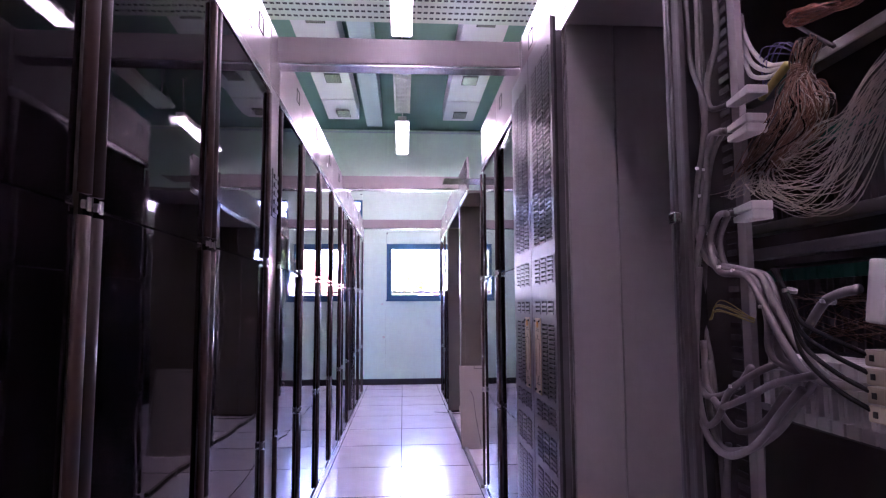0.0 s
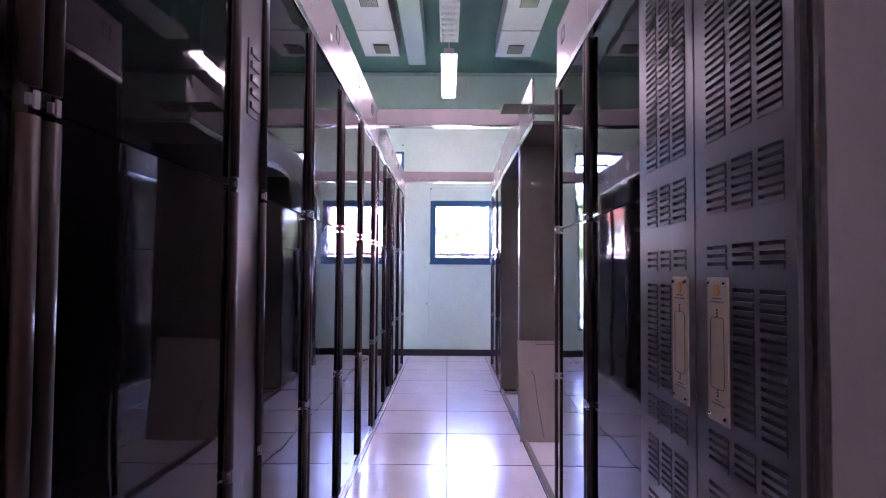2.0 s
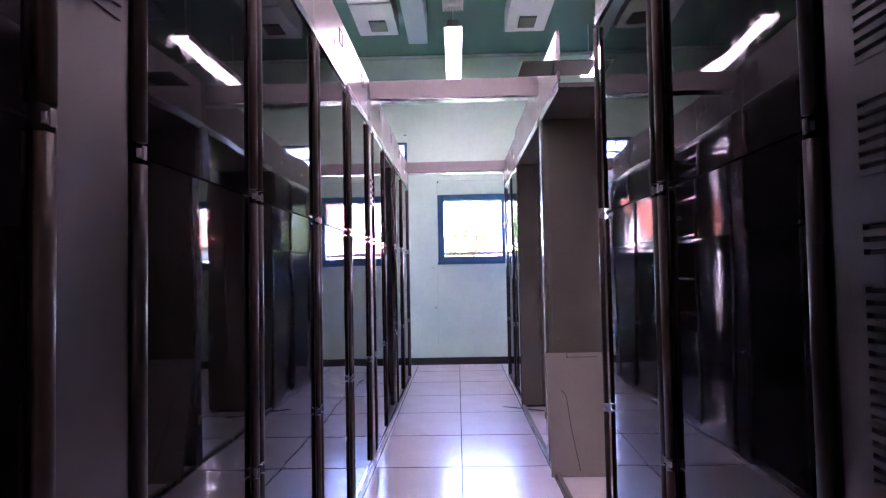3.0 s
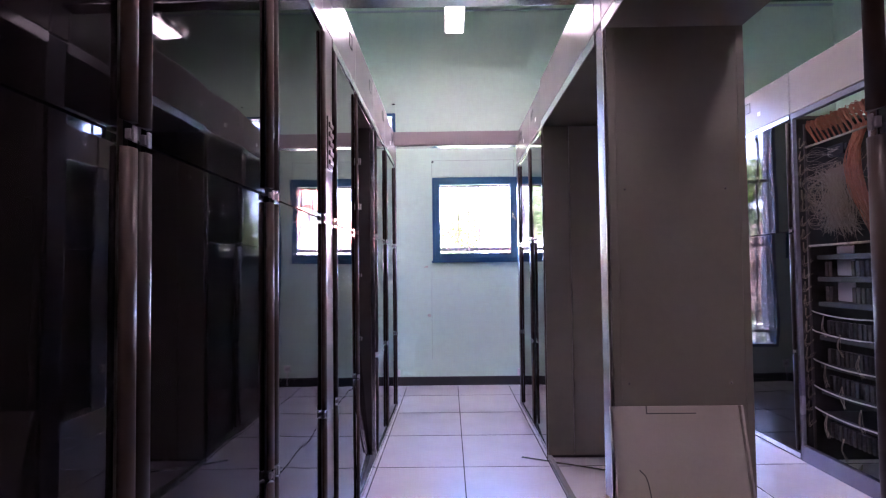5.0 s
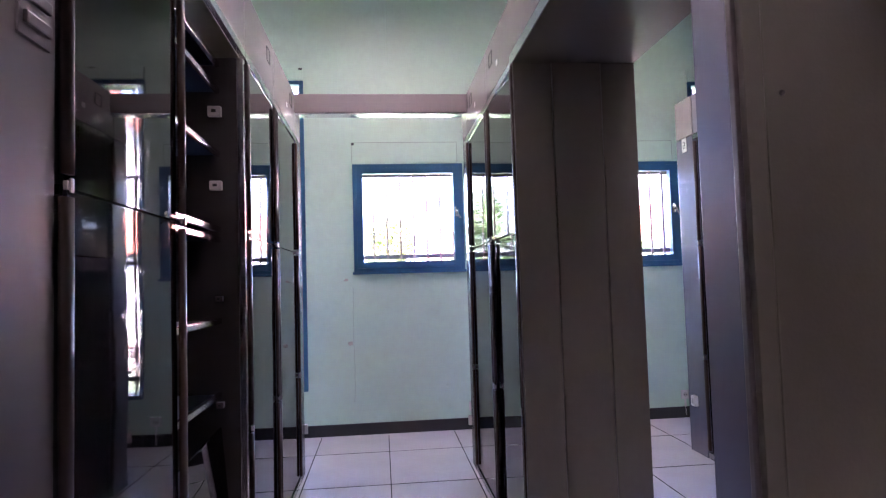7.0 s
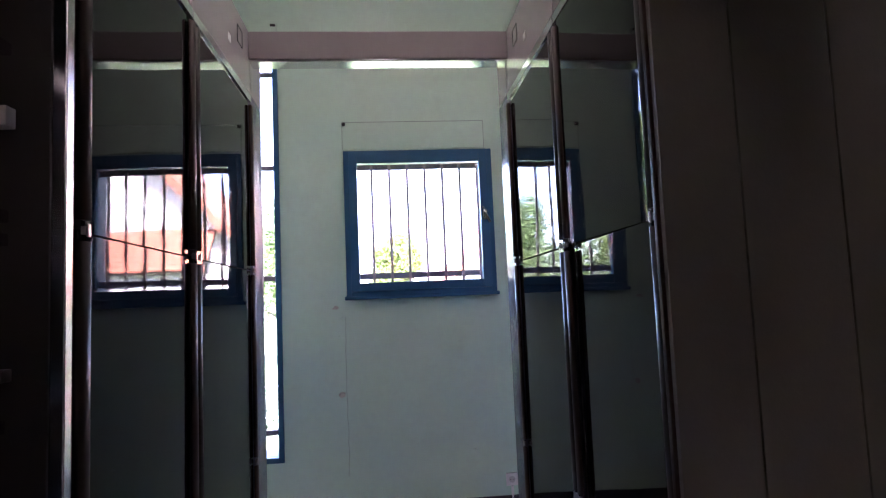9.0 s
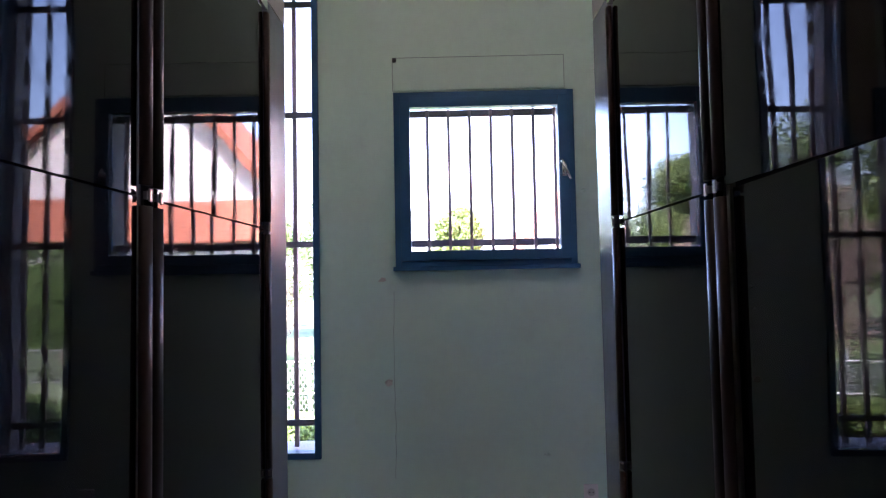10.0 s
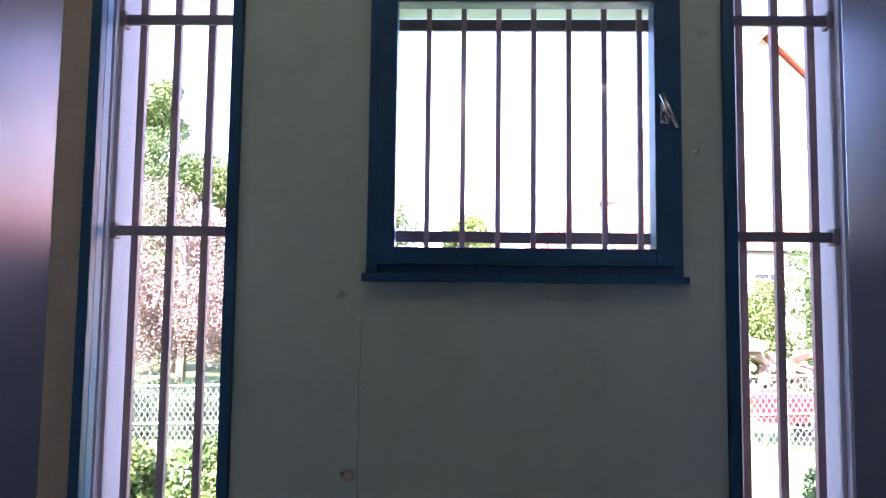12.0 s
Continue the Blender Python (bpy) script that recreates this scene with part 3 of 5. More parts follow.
jamb(-1, 2.96, 3.175, vents=True, m="greyl")
jamb(-1, 6.28, 6.485, vents=True, m="greyl")
jamb(-1, 9.695, 9.935)
jamb(1, 9.715, 9.945)
t = thing("cabinet_post", "grey steel upright post with ribs and a small chrome hinge clip", "post", (XF - 0.015, 1.298, 0), "row posts")
part("rib", boxes([((0.0, 0.0, 0.0), (0.012, 0.016, ZF0))], 0.003), M["inner"], t)
part("body", boxes([((0.005, 0.017, 0.0), (0.012, 0.046, ZF0))], 0.002), M["inner"], t)
part("rib", boxes([((0.001, 0.047, 0.0), (0.012, 0.056, ZF0))], 0.002), M["inner"], t)
part("rib", boxes([((0.0, 0.060, 0.0), (0.014, 0.075, ZF0))], 0.003), M["perf"], t)
# dark plate put in for the shade behind the thin post
part("back_strip", boxes([((0.0145, 0.035, 0.0), (0.055, 0.048, ZF0))], 0.002), M["dark"], t)
part("fascia", boxes([((-0.006, 0, ZF0 + 0.002), (0.014, 0.075, ZF1))], 0.003), M["cream"], t)
part("clip", boxes([((-0.02, 0.015, 1.545), (-0.001, 0.045, 1.57))], 0.004), M["chrome"], t)

# cross beams tying the rows
for y in (3.09, 6.40, 9.65):
    t = thing("cross_beam", "cream boxed steel beam spanning the aisle between the cabinet rows", "beam", (0, y, 2.6), "cross beams")
    part("beam", boxes([((-XF + 0.003, 0, 0), (XF - 0.003, 0.10, 0.135))], 0.005), M["cream"], t)
    part("under_strip", boxes([((-XF + 0.003, 0.004, -0.012), (XF - 0.003, 0.096, -0.001))], 0.003), M["alu"], t, "polished metal strip")

# right row: empty cabinet, vented doors, gap, open bays


def open_bay(y0, y1, near_panel, far_seams, label, roof0=None, m="grey", post="greyl"):
    t = thing("open_cabinet", label, "cabinet", (XF - 0.015, y0, 0), "open cabinets")
    L_ = y1 - y0
    D = 0.60
    part("far_panel", boxes([((0.004, L_ - 0.03, 0.03), (far_seams[0] - 0.002, L_ - 0.012, ZD))], 0.002), M[m], t)
    for a, b in zip(far_seams, far_seams[1:]):
        part("far_panel", boxes([((a + 0.002, L_ - 0.03, 0.03), (b - 0.002, L_ - 0.012, ZD))], 0.002), M[m], t)
    part("roof", boxes([((0.0, roof0 or 0.0, ZD + 0.002), (D, L_ - 0.001, ZD + 0.03))], 0.002), M[m], t)
    part("top_rail", boxes([((-0.006, roof0 or 0.0, ZD - 0.01), (-0.001, L_, ZF0 - 0.005))], 0.001), M["alu"], t)
    part("fascia", boxes([((-0.006, (roof0 or 0.0) + 0.003, ZF0), (0.014, L_ - 0.003, ZF1))], 0.004), M["cream"], t)
    part("sill", boxes([((0.0, 0.0, 0.0), (0.03, L_, 0.028))], 0.002), M[m], t)
    part("front_post", boxes([((-0.004, L_ - 0.011, 0.0), (0.03, L_ + 0.006, ZD))], 0.003), M[post], t)
    return t


open_bay(1.378, 2.22, False, (0.18, 0.41, 0.60), "empty grey steel cabinet without doors, plain side panels inside", m="grey_lit")
PITCH = 0.0168   # of the louvres
t = cabinet(1, 2.225, 3.06, "perf", "dark grey cabinet with vented steel double doors")
for k, (a, b) in enumerate(((2.165, 2.556), (2.564, 2.945))):
    a, b = a - 2.225, b - 2.225
    door = part("vented_door", boxes([((-0.066, a, 0.06), (-0.055, b, ZD + 0.02))], 0.003), M["dark"], t)
    cols = [(c - 2.225, d - 2.225) for c, d in (((2.198, 2.282), (2.302, 2.384), (2.406, 2.497)) if k == 0 else ((2.609, 2.689), (2.708, 2.779), (2.80, 2.881)))]
    rows = ((2.33, 1.60), (1.555, 1.44), (1.39, 1.335), (1.305, 1.035), (1.01, 0.93), (0.905, 0.785), (0.757, 0.20))
    bm = bmesh.new()
    edges = [a] + [v for c in cols for v in c] + [b]
    for i in range(0, len(edges), 2):
        box(bm, (-0.0755, edges[i], 0.06), (-0.0665, edges[i + 1], ZD + 0.02))
    for c in cols:
        z = ZD + 0.02
        for top, low in rows:
            box(bm, (-0.0755, c[0], top), (-0.0665, c[1], z))
            n = int((top - low) / PITCH)
            for q in range(n):
                zz = top - q * PITCH
                box(bm, (-0.0785, c[0], zz - PITCH), (-0.0665, c[1], zz - 0.008))
            z = top - n * PITCH
        box(bm, (-0.0755, c[0], 0.06), (-0.0665, c[1], z))
    part("louvred_face", bm, M["perf"], door)
    p0 = {0: 0.165, 1: 0.362}[k]
    pl = part("name_plate", boxes([((-0.083, p0, 1.035), (-0.079, p0 + 0.092, 1.325))], 0.001), M["beige"], door, "beige plate with orange disc and unreadable print")
    bm = bmesh.new()
    bmesh.ops.create_cone(bm, cap_ends=True, segments=24, radius1=0.0125, radius2=0.0125, depth=0.002, matrix=Matrix.Translation((-0.0842, p0 + 0.046, 1.300)) @ Matrix.Rotation(radians(90), 4, "Y"))
    part("disc", bm, M["orange"], pl)
    bm = bmesh.new()
    ya, yb = p0 + 0.016, p0 + 0.076
    ring = [(ya + 0.006, 1.244), (yb - 0.006, 1.244), (yb, 1.238), (yb, 1.108), (yb - 0.006, 1.102), (ya + 0.006, 1.102), (ya, 1.108), (ya, 1.238)]
    for (a_, b_), (c_, d_) in zip(ring, ring[1:] + ring[:1]):
        tube_along(bm, [(-0.0835, a_, b_), (-0.0835, c_, d_)], 0.0007, 4)
    for z_ in (1.244, 1.085):
        for q in range(3):
            box(bm, (-0.0838, p0 + 0.043, z_ + 0.001 + q * 0.006), (-0.0831, p0 + 0.049, z_ + 0.0055 + q * 0.006))
    part("printed_lines", bm, M["ink"], pl)["kind"] = "stuff"
    bm = bmesh.new()
    for z_, w_ in ((1.281, 0.021), (1.274, 0.031), (1.077, 0.015), (1.070, 0.030)):
        for q in range(9):
            box(bm, (-0.0837, p0 + 0.046 - w_ + q * w_ * 0.222, z_), (-0.0831, p0 + 0.046 - w_ + (q + 0.8) * w_ * 0.222, z_ + 0.003))
    part("worn_print", bm, M["faint"], pl)["kind"] = "stuff"
    for yy in (p0 + 0.011, p0 + 0.081):
        for zz in (1.048, 1.313):
            bm = bmesh.new()
            bmesh.ops.create_uvsphere(bm, u_segments=10, v_segments=6, radius=0.0055, matrix=Matrix.Translation((-0.0835, yy, zz)))
            part("screw", bm, M["chrome"], pl, "chrome screw", True)
part("door_frame", boxes([((-0.054, 0.01, 0.05), (-0.004, 0.03, ZD)), ((-0.054, 0.70, 0.05), (-0.004, 0.73, ZD))], 0.003), M["perf"], t)
part("glass_strip", boxes([((-0.004, 0.735, 0.05), (0.006, 0.83, ZD))], 0.002), M["post"], t)
bay = open_bay(4.80, 6.33, False, (0.60,), "open grey steel cabinet bay without doors or near side", 0.77)
for x in (0.038, 0.565):
    part("raised_seam", boxes([((x, 1.4965, 0.05), (x + 0.004, 1.4995, ZD - 0.02))], 0.001), M["grey"], bay)
for x, z in ((0.071, 1.69), (0.503, 1.69), (0.071, 0.86), (0.503, 0.86)):
    bm = bmesh.new()
    bmesh.ops.create_uvsphere(bm, u_segments=10, v_segments=6, radius=0.0055, matrix=Matrix.Translation((x, 1.498, z)))
    part("screw", bm, M["inner"], bay, "small dark steel screw", True)
t = thing("cabinet_post", "bright steel upright post between the open cabinets", "post", (XF - 0.015, 6.34, 0), "row posts")
part("body", boxes([((0.0, 0.0, 0.0), (0.05, 0.12, ZF0 - 0.01))], 0.003), M["post"], t)
part("fascia", boxes([((-0.006, 0, ZF0), (0.014, 0.12, ZF1))], 0.003), M["cream"], t)
part("latch", boxes([((-0.016, 0.03, 0.30), (-0.001, 0.07, 0.355))], 0.004), M["yellowish"], t, "yellowed plastic latch")
open_bay(6.47, 8.12, False, (0.19, 0.43, 0.60), "open grey steel cabinet bay without doors, with jointed side panels", post="bar2")
# leaning board
t = thing("leaning_board", "beige sheet metal cover leaning against the grey cabinet panel", "cover panel", (0.575, 6.05, 0.0), kind="")
r = radians(-14.5)
bd = part("board", boxes([((0.012, -0.004, 0.004), (0.535, 0.004, 0.80))], 0.002), M["beigep"], t)
fl = part("folded_edge", boxes([((0.0, -0.022, 0.004), (0.011, 0.004, 0.80))], 0.002), M["beigep"], t)
fr = part("folded_edge", boxes([((0.536, -0.022, 0.004), (0.547, 0.004, 0.80))], 0.002), M["beigep"], t)
lt = part("cut_slot", boxes([((0.15, -0.0052, 0.768), (0.355, -0.0042, 0.772)), ((0.15, -0.0052, 0.772), (0.154, -0.0042, 0.80))]), M["ink"], t)
cr = bmesh.new()
tube_along(cr, smooth_path([(0.10, -0.0065, 0.55), (0.13, -0.0065, 0.50), (0.15, -0.0065, 0.3), (0.19, -0.0065, 0.04)], 4), 0.0022, 5)
cr = part("crack", cr, M["ink"], t)
for o in (bd, fl, fr, lt, cr):
    o.rotation_euler = (r, 0, 0)
t = thing("floor_strip", "thin grey metal strip lying across the floor edge", "metal strip", (0.42, 8.12, 0.006))
o = part("strip", boxes([((0, -0.012, 0), (0.62, 0.012, 0.006))], 0.001), M["alu"], t)
o.rotation_euler = (0, radians(-1.5), radians(-35))
t = thing("bent_flap", "bent grey sheet metal flap sticking out above the open cabinet", "metal flap", (0.38, 5.40, 2.5))
part("flap", boxes([((0.0, 0.0, 0.0), (0.42, 0.26, 0.004))], 0.001), M["grey"], t)
bm = bmesh.new()
v = [bm.verts.new(p) for p in ((0.175, 0.02, -0.06), (0.20, 0.02, 0.19), (0.20, 0.30, 0.02), (0.179, 0.02, -0.06), (0.204, 0.02, 0.19), (0.204, 0.30, 0.02))]
for f in ((0, 1, 2), (3, 5, 4), (0, 3, 4, 1), (1, 4, 5, 2), (2, 5, 3, 0)):
    bm.faces.new([v[i] for i in f])
part("folded_tip", bm, M["cream"], t)

# open bay in the left row: shelf rails and fittings
t = thing("open_rack_fittings", "bright shelf rails and clips inside the open black cabinet", "shelf rails", (-0.64, 7.28, 0))
part("front_edge", boxes([((-0.006, 0.757, 0.06), (0.022, 0.787, ZD - 0.01))], 0.003), M["alu"], t, "bright metal edge")
part("side_sheet", boxes([((-0.50, 0.755, 0.06), (-0.007, 0.775, ZD - 0.01))], 0.002), M["bayin"], t)
part("back_sheet", boxes([((-0.52, 0.0, 0.06), (-0.505, 0.775, ZD - 0.01))], 0.002), M["dark"], t)
for z in (0.92, 1.235, 1.585, 1.63, 1.96, 2.24, 2.36):
    part("shelf", boxes([((-0.50, 0.02, z - 0.004), (-0.10, 0.754, z + 0.002))], 0.001), M["navy"], t, "dark blue shelf plate")
    part("shelf_rail", boxes([((-0.098, 0.02, z - 0.012), (-0.08, 0.754, z + 0.012))], 0.003), M["alu"], t, "bright metal rail")
for z, w in ((2.145, 0.055), (1.82, 0.05), (1.33, 0.03), (0.88, 0.03)):
    br = part("bracket", boxes([((-0.07 - w, 0.722, z - w * 0.4), (-0.07, 0.754, z + w * 0.4))], 0.003), M["plugd"] if z > 1.5 else M["greyl"], t)
    part("bracket_hole", boxes([((-0.07 - w * 0.7, 0.7205, z - w * 0.12), (-0.07 - w * 0.35, 0.7215, z + w * 0.12))]), M["ink"], br)
bm = boxes([((-0.02, 0.02, 0.0), (-0.012, 0.72, 0.74))], 0.002)
o = part("lower_flap", bm, M["smoke"], t, "smoked lower door standing ajar")
o.location = (0.02, 0.02, 0.05)
o.rotation_euler = (0, radians(-5), radians(2))

for x, y in ((-0.612, 9.940), (0.552, 9.950)):
    t = thing("row_socket", "small beige socket box on the end of the cabinet row", "socket", (x if x < 0 else x + 0.06, y - 0.0095, 0.32))
    part("box", boxes([((-0.014, 0, -0.035), (0.014, 0.026, 0.035))], 0.004), M["white"], t)
t = thing("row_label", "white plate with a black mark at the end of the row", "label plate", (2.375, 9.80, 2.33))
part("plate", boxes([((-0.019, 0.0, 0.0), (-0.016, 0.07, 0.11))], 0.001), M["white"], t)
part("mark", boxes([((-0.0202, 0.02, 0.03), (-0.0192, 0.05, 0.036)), ((-0.0202, 0.02, 0.05), (-0.0192, 0.05, 0.056)), ((-0.0202, 0.02, 0.075), (-0.0192, 0.05, 0.081)), ((-0.0202, 0.02, 0.055), (-0.0192, 0.025, 0.08)), ((-0.0202, 0.045, 0.03), (-0.0192, 0.05, 0.055))]), M["ink"], t)
t = thing("row_switch", "small white switch low on the row end post", "switch", (2.36, 9.82, 0.36))
part("body", boxes([((-0.03, 0.0, 0.0), (0.001, 0.06, 0.08))], 0.004), M["white"], t)
part("rocker", boxes([((-0.033, 0.018, 0.02), (-0.0305, 0.042, 0.06))], 0.001), M["plugd"], t)

# second row across the next aisle
for a, b in ((-1.1, -0.27), (-0.26, 0.57), (0.58, 1.41), (1.42, 2.25), (2.26, 3.09), (3.10, 3.93), (3.94, 4.77), (4.78, 5.61), (5.62, 6.44), (6.45, 7.19), (8.02, 8.85), (8.86, 9.70)):
    cabinet(1, a, b, "glass", GL, cx=1.74)
jamb(1, 9.71, 9.97, cx=1.74)


# ---- outside ----
GZ = -0.9
M["paving"] = mat("worn_concrete", (0.20, 0.19, 0.17), 0.85, var=0.15, scale=3, bump=0.3, dirt=0.3)
# leaf colour darkened so that it holds the hedge's shade
M["leaf_shade"] = mat("shaded_hedge_leaves", (0.022, 0.045, 0.015), 0.6, var=0.5, scale=8)
M["leaf"] = mat("leaves", (0.06, 0.105, 0.025), 0.6, var=0.5, scale=8)
M["leafy"] = mat("yellow_green_leaves", (0.095, 0.14, 0.03), 0.6, var=0.45, scale=8)
M["leafp"] = mat("pink_blossom_leaves", (0.20, 0.135, 0.11), 0.6, var=0.5, scale=8)
M["bark"] = mat("bark", (0.10, 0.075, 0.055), 0.9, var=0.3, scale=15, bump=0.6)
M["render"] = mat("white_house_render", (0.72, 0.66, 0.62), 0.8, var=0.05, scale=1, bump=0.1)
M["rooft"] = mat("red_roof_tile", (0.36, 0.11, 0.06), 0.8, var=0.2, scale=6, rnd=0.15)
M["wire"] = mat("galvanised_wire", (0.30, 0.31, 0.30), 0.4, 0.3)
M["redcar"] = mat("red_car_paint", (0.35, 0.02, 0.03), 0.25, coat=0.5)
M["wood"] = mat("split_logs", (0.17, 0.11, 0.075), 0.85, var=0.3, scale=12, rnd=0.25)


def leaves(name, centres, per, size, material, parent, seed=1):
    """A crown: many small folded leaves about several centres (x, y, z, radius)."""
    rg = np.random.RandomState(seed)
    c = np.repeat(np.array(centres, dtype=float), int(per), axis=0)
    n = len(c)

    def units():
        d = rg.normal(size=(n, 3))
        return d / np.linalg.norm(d, axis=1)[:, None]
    p = units() * (c[:, 3] * (0.35 + 0.72 * rg.rand(n) ** 0.6))[:, None] * np.array([1, 1, 0.85]) + c[:, :3]
    a = units()
    b = np.cross(a, units())
    b /= np.linalg.norm(b, axis=1)[:, None] + 1e-6
    w = (size * (0.6 + 0.8 * rg.rand(n)))[:, None]
    vs = np.stack([p - a * w, p + b * w * 0.5, p + a * w, p - b * w * 0.5], axis=1).reshape(-1, 3).tolist()
    fs = np.arange(4 * n).reshape(-1, 4).tolist()
    me = bpy.data.meshes.new(name)
    me.from_pydata(vs, [], fs)
    me.materials.append(material)
    ob = new(name, me)
    ob.parent = parent
    ob["kind"] = "stuff"
    return ob


def tree(name, x, y, h, r, material, label, seed, per=900, size=0.07, base=0.35):
    t = thing(name, label, "tree" if "tree" in name else "bush", (x, y, GZ))
    rg = random.Random(seed)
    bm = bmesh.new()
    top = h * 0.7
    tube_along(bm, smooth_path([(0, 0, -0.1), (0.05, 0, top * 0.4), (-0.05, 0.05, top)], 4), 0.045 * h ** 0.6, 8)
    cs = []
    for i in range(14):
        a, z = rg.uniform(0, 6.28), rg.uniform(base * h, h * 0.92)
        rr = r * (0.75 if z < h * 0.75 else 0.4)
        c = (math.cos(a) * rr * rg.uniform(0.3, 1), math.sin(a) * rr * rg.uniform(0.3, 1), z)
        tube_along(bm, smooth_path([(0, 0, z * 0.55), (c[0] * 0.5, c[1] * 0.5, z * 0.8), c], 3), 0.018 * h ** 0.5, 5)
        cs.append((*c, r * rg.uniform(0.38, 0.6)))
    part("trunk", bm, M["bark"], t)
    leaves("crown", cs, per, size, material, t, seed)
    return t


def build_outside():
    bm = bmesh.new()
    bmesh.ops.create_grid(bm, x_segments=30, y_segments=30, size=400)
    for v in bm.verts:
        v.co.z = GZ
    tagged(part("ground", bm, M["grass"]), "mown sunlit lawn outside", "lawn", kind="structure")
    tagged(part("pavement", boxes([((-14, YW + WT + 0.02, GZ - 0.05), (16, YW + WT + 1.6, GZ + 0.06))], 0.01), M["paving"]), "pale concrete strip along the building", "paving", kind="structure")
    # fence
    f = thing("wire_fence", "galvanised chain-link fence with white rails on the lawn", "fence", (0, 18.0, GZ))
    f.rotation_euler = (0, radians(-1.8), 0)
    vs, fs = [], []

    def rod(a, b, r):
        a, b = Vector(a), Vector(b)
        d = (b - a).normalized()
        u = d.cross(Vector((0, 1, 0))).normalized() * r
        w = Vector((0, r, 0))
        i = len(vs)
        for p in (a, b):
            for q in (u, w, -u, -w):
                vs.append(tuple(p + q))
        for k in range(4):
            fs.append((i + k, i + (k + 1) % 4, i + 4 + (k + 1) % 4, i + 4 + k))
    H_ = 1.02
    x = -10.0
    while x < 14:
        rod((x, 0, 0), (x + H_ * 0.62, 0, H_), 0.0045)
        rod((x + H_ * 0.62, 0.006, 0), (x, 0.006, H_), 0.0045)
        x += 0.085
    me = bpy.data.meshes.new("mesh")
    me.from_pydata(vs, [], fs)
    me.materials.append(M["wire"])
    o = new("mesh", me)
    o.parent = f
    o["kind"] = "stuff"
    for z in (0.46, 1.0):
        bm = bmesh.new()
        tube_along(bm, [(-10, -0.02, z), (14.6, -0.02, z)], 0.016, 6)
        part("rail", bm, M["wire"], f)
    for i in range(11):
        bm = bmesh.new()
        tube_along(bm, [(-9.6 + i * 2.4, 0.03, -0.6), (-9.6 + i * 2.4, 0.03, 1.2)], 0.03, 8)
        part("fence_post", bm, M["wire"], f)
    # house
    h = thing("house", "white rendered house with red tiled gable and orange lower roof", "house", (8.5, 26.0, GZ))
    ax, az, sl = 0.0, 9.6, 1.02
    wx0, wx1 = -6.6, 7.0
    bm = bmesh.new()
    prof = [(wx0, 0), (wx1, 0), (wx1, az + sl * -wx1 * 1.0), (ax, az), (wx0, az + sl * wx0)]
    lo = [bm.verts.new((p[0], 0.0, p[1])) for p in prof]
    hi = [bm.verts.new((p[0], 9.0, p[1])) for p in prof]
    bm.faces.new(lo)
    bm.faces.new(hi[::-1])
    for i in range(5):
        bm.faces.new((lo[i], hi[i], hi[(i + 1) % 5], lo[(i + 1) % 5]))
    part("wall", bm, M["render"], h)
    for sgn in (-1, 1):
        L_ = (wx1 if sgn > 0 else -wx0) + 0.3
        bm = bmesh.new()
        n = 24
        for i in range(n):
            a, b = i / n * L_, (i + 1) / n * L_
            box_pts = [(sgn * a, az - sl * a + 0.10), (sgn * b, az - sl * b + 0.10), (sgn * b, az - sl * b + 0.16), (sgn * a, az - sl * a + 0.22)]
            l0 = [bm.verts.new((p[0], -0.35, p[1])) for p in box_pts]
            l1 = [bm.verts.new((p[0], 9.2, p[1])) for p in box_pts]
            bm.faces.new(l0)
            bm.faces.new(l1[::-1])
            for k in range(4):
                bm.faces.new((l0[k], l1[k], l1[(k + 1) % 4], l0[(k + 1) % 4]))
        part("roof", bm, M["rooft"], h)
        bm = bmesh.new()
        for i in range(16):
            a, b = i / 16 * L_, (i + 0.93) / 16 * L_
            pts = [(sgn * a, az - sl * a - 0.12), (sgn * b, az - sl * b - 0.12), (sgn * b, az - sl * b + 0.20), (sgn * a, az - sl * a + 0.24)]
            l0 = [bm.verts.new((p[0], -0.42, p[1])) for p in pts]
            l1 = [bm.verts.new((p[0], -0.36, p[1])) for p in pts]
            bm.faces.new(l0)
            bm.faces.new(l1[::-1])
            for k in range(4):
                bm.faces.new((l0[k], l1[k], l1[(k + 1) % 4], l0[(k + 1) % 4]))
        part("verge", bm, M["rooft"], h, "pinkish red verge tiles")
    bm = bmesh.new()
    ub = bmesh.new()
    for i in range(9):
        z0, z1 = 3.45 + i * 0.155, 3.45 + (i + 0.66) * 0.155
        y0_, y1_ = -1.6 + i * 0.178, -1.6 + (i + 0.66) * 0.178
        x = -4.5
        while x < 5.4:
            v = [bm.verts.new(p) for p in ((x, y0_ - 0.03, z0), (x + 0.235, y0_ - 0.03, z0), (x + 0.235, y1_, z1 + 0.03), (x, y1_, z1 + 0.03), (x, y0_ - 0.03, z0 - 0.05), (x + 0.235, y0_ - 0.03, z0 - 0.05))]
            bm.faces.new(v[:4])
            bm.faces.new((v[4], v[5], v[1], v[0]))
            x += 0.25
    # dark sheet that stands in for shade lines between the tile rows
    v = [ub.verts.new(p) for p in ((-4.5, -1.6, 3.40), (5.5, -1.6, 3.40), (5.5, 0.0, 4.80), (-4.5, 0.0, 4.80), (-4.5, -1.6, 3.36), (5.5, -1.6, 3.36), (5.5, 0.0, 4.76), (-4.5, 0.0, 4.76))]
    for q in ((0, 1, 2, 3), (7, 6, 5, 4), (0, 4, 5, 1), (1, 5, 6, 2), (2, 6, 7, 3), (3, 7, 4, 0)):
        ub.faces.new([v[k] for k in q])
    part("lower_roof_underlay", ub, M["dark"], h, "dark sheet as shade between the roof tile rows")
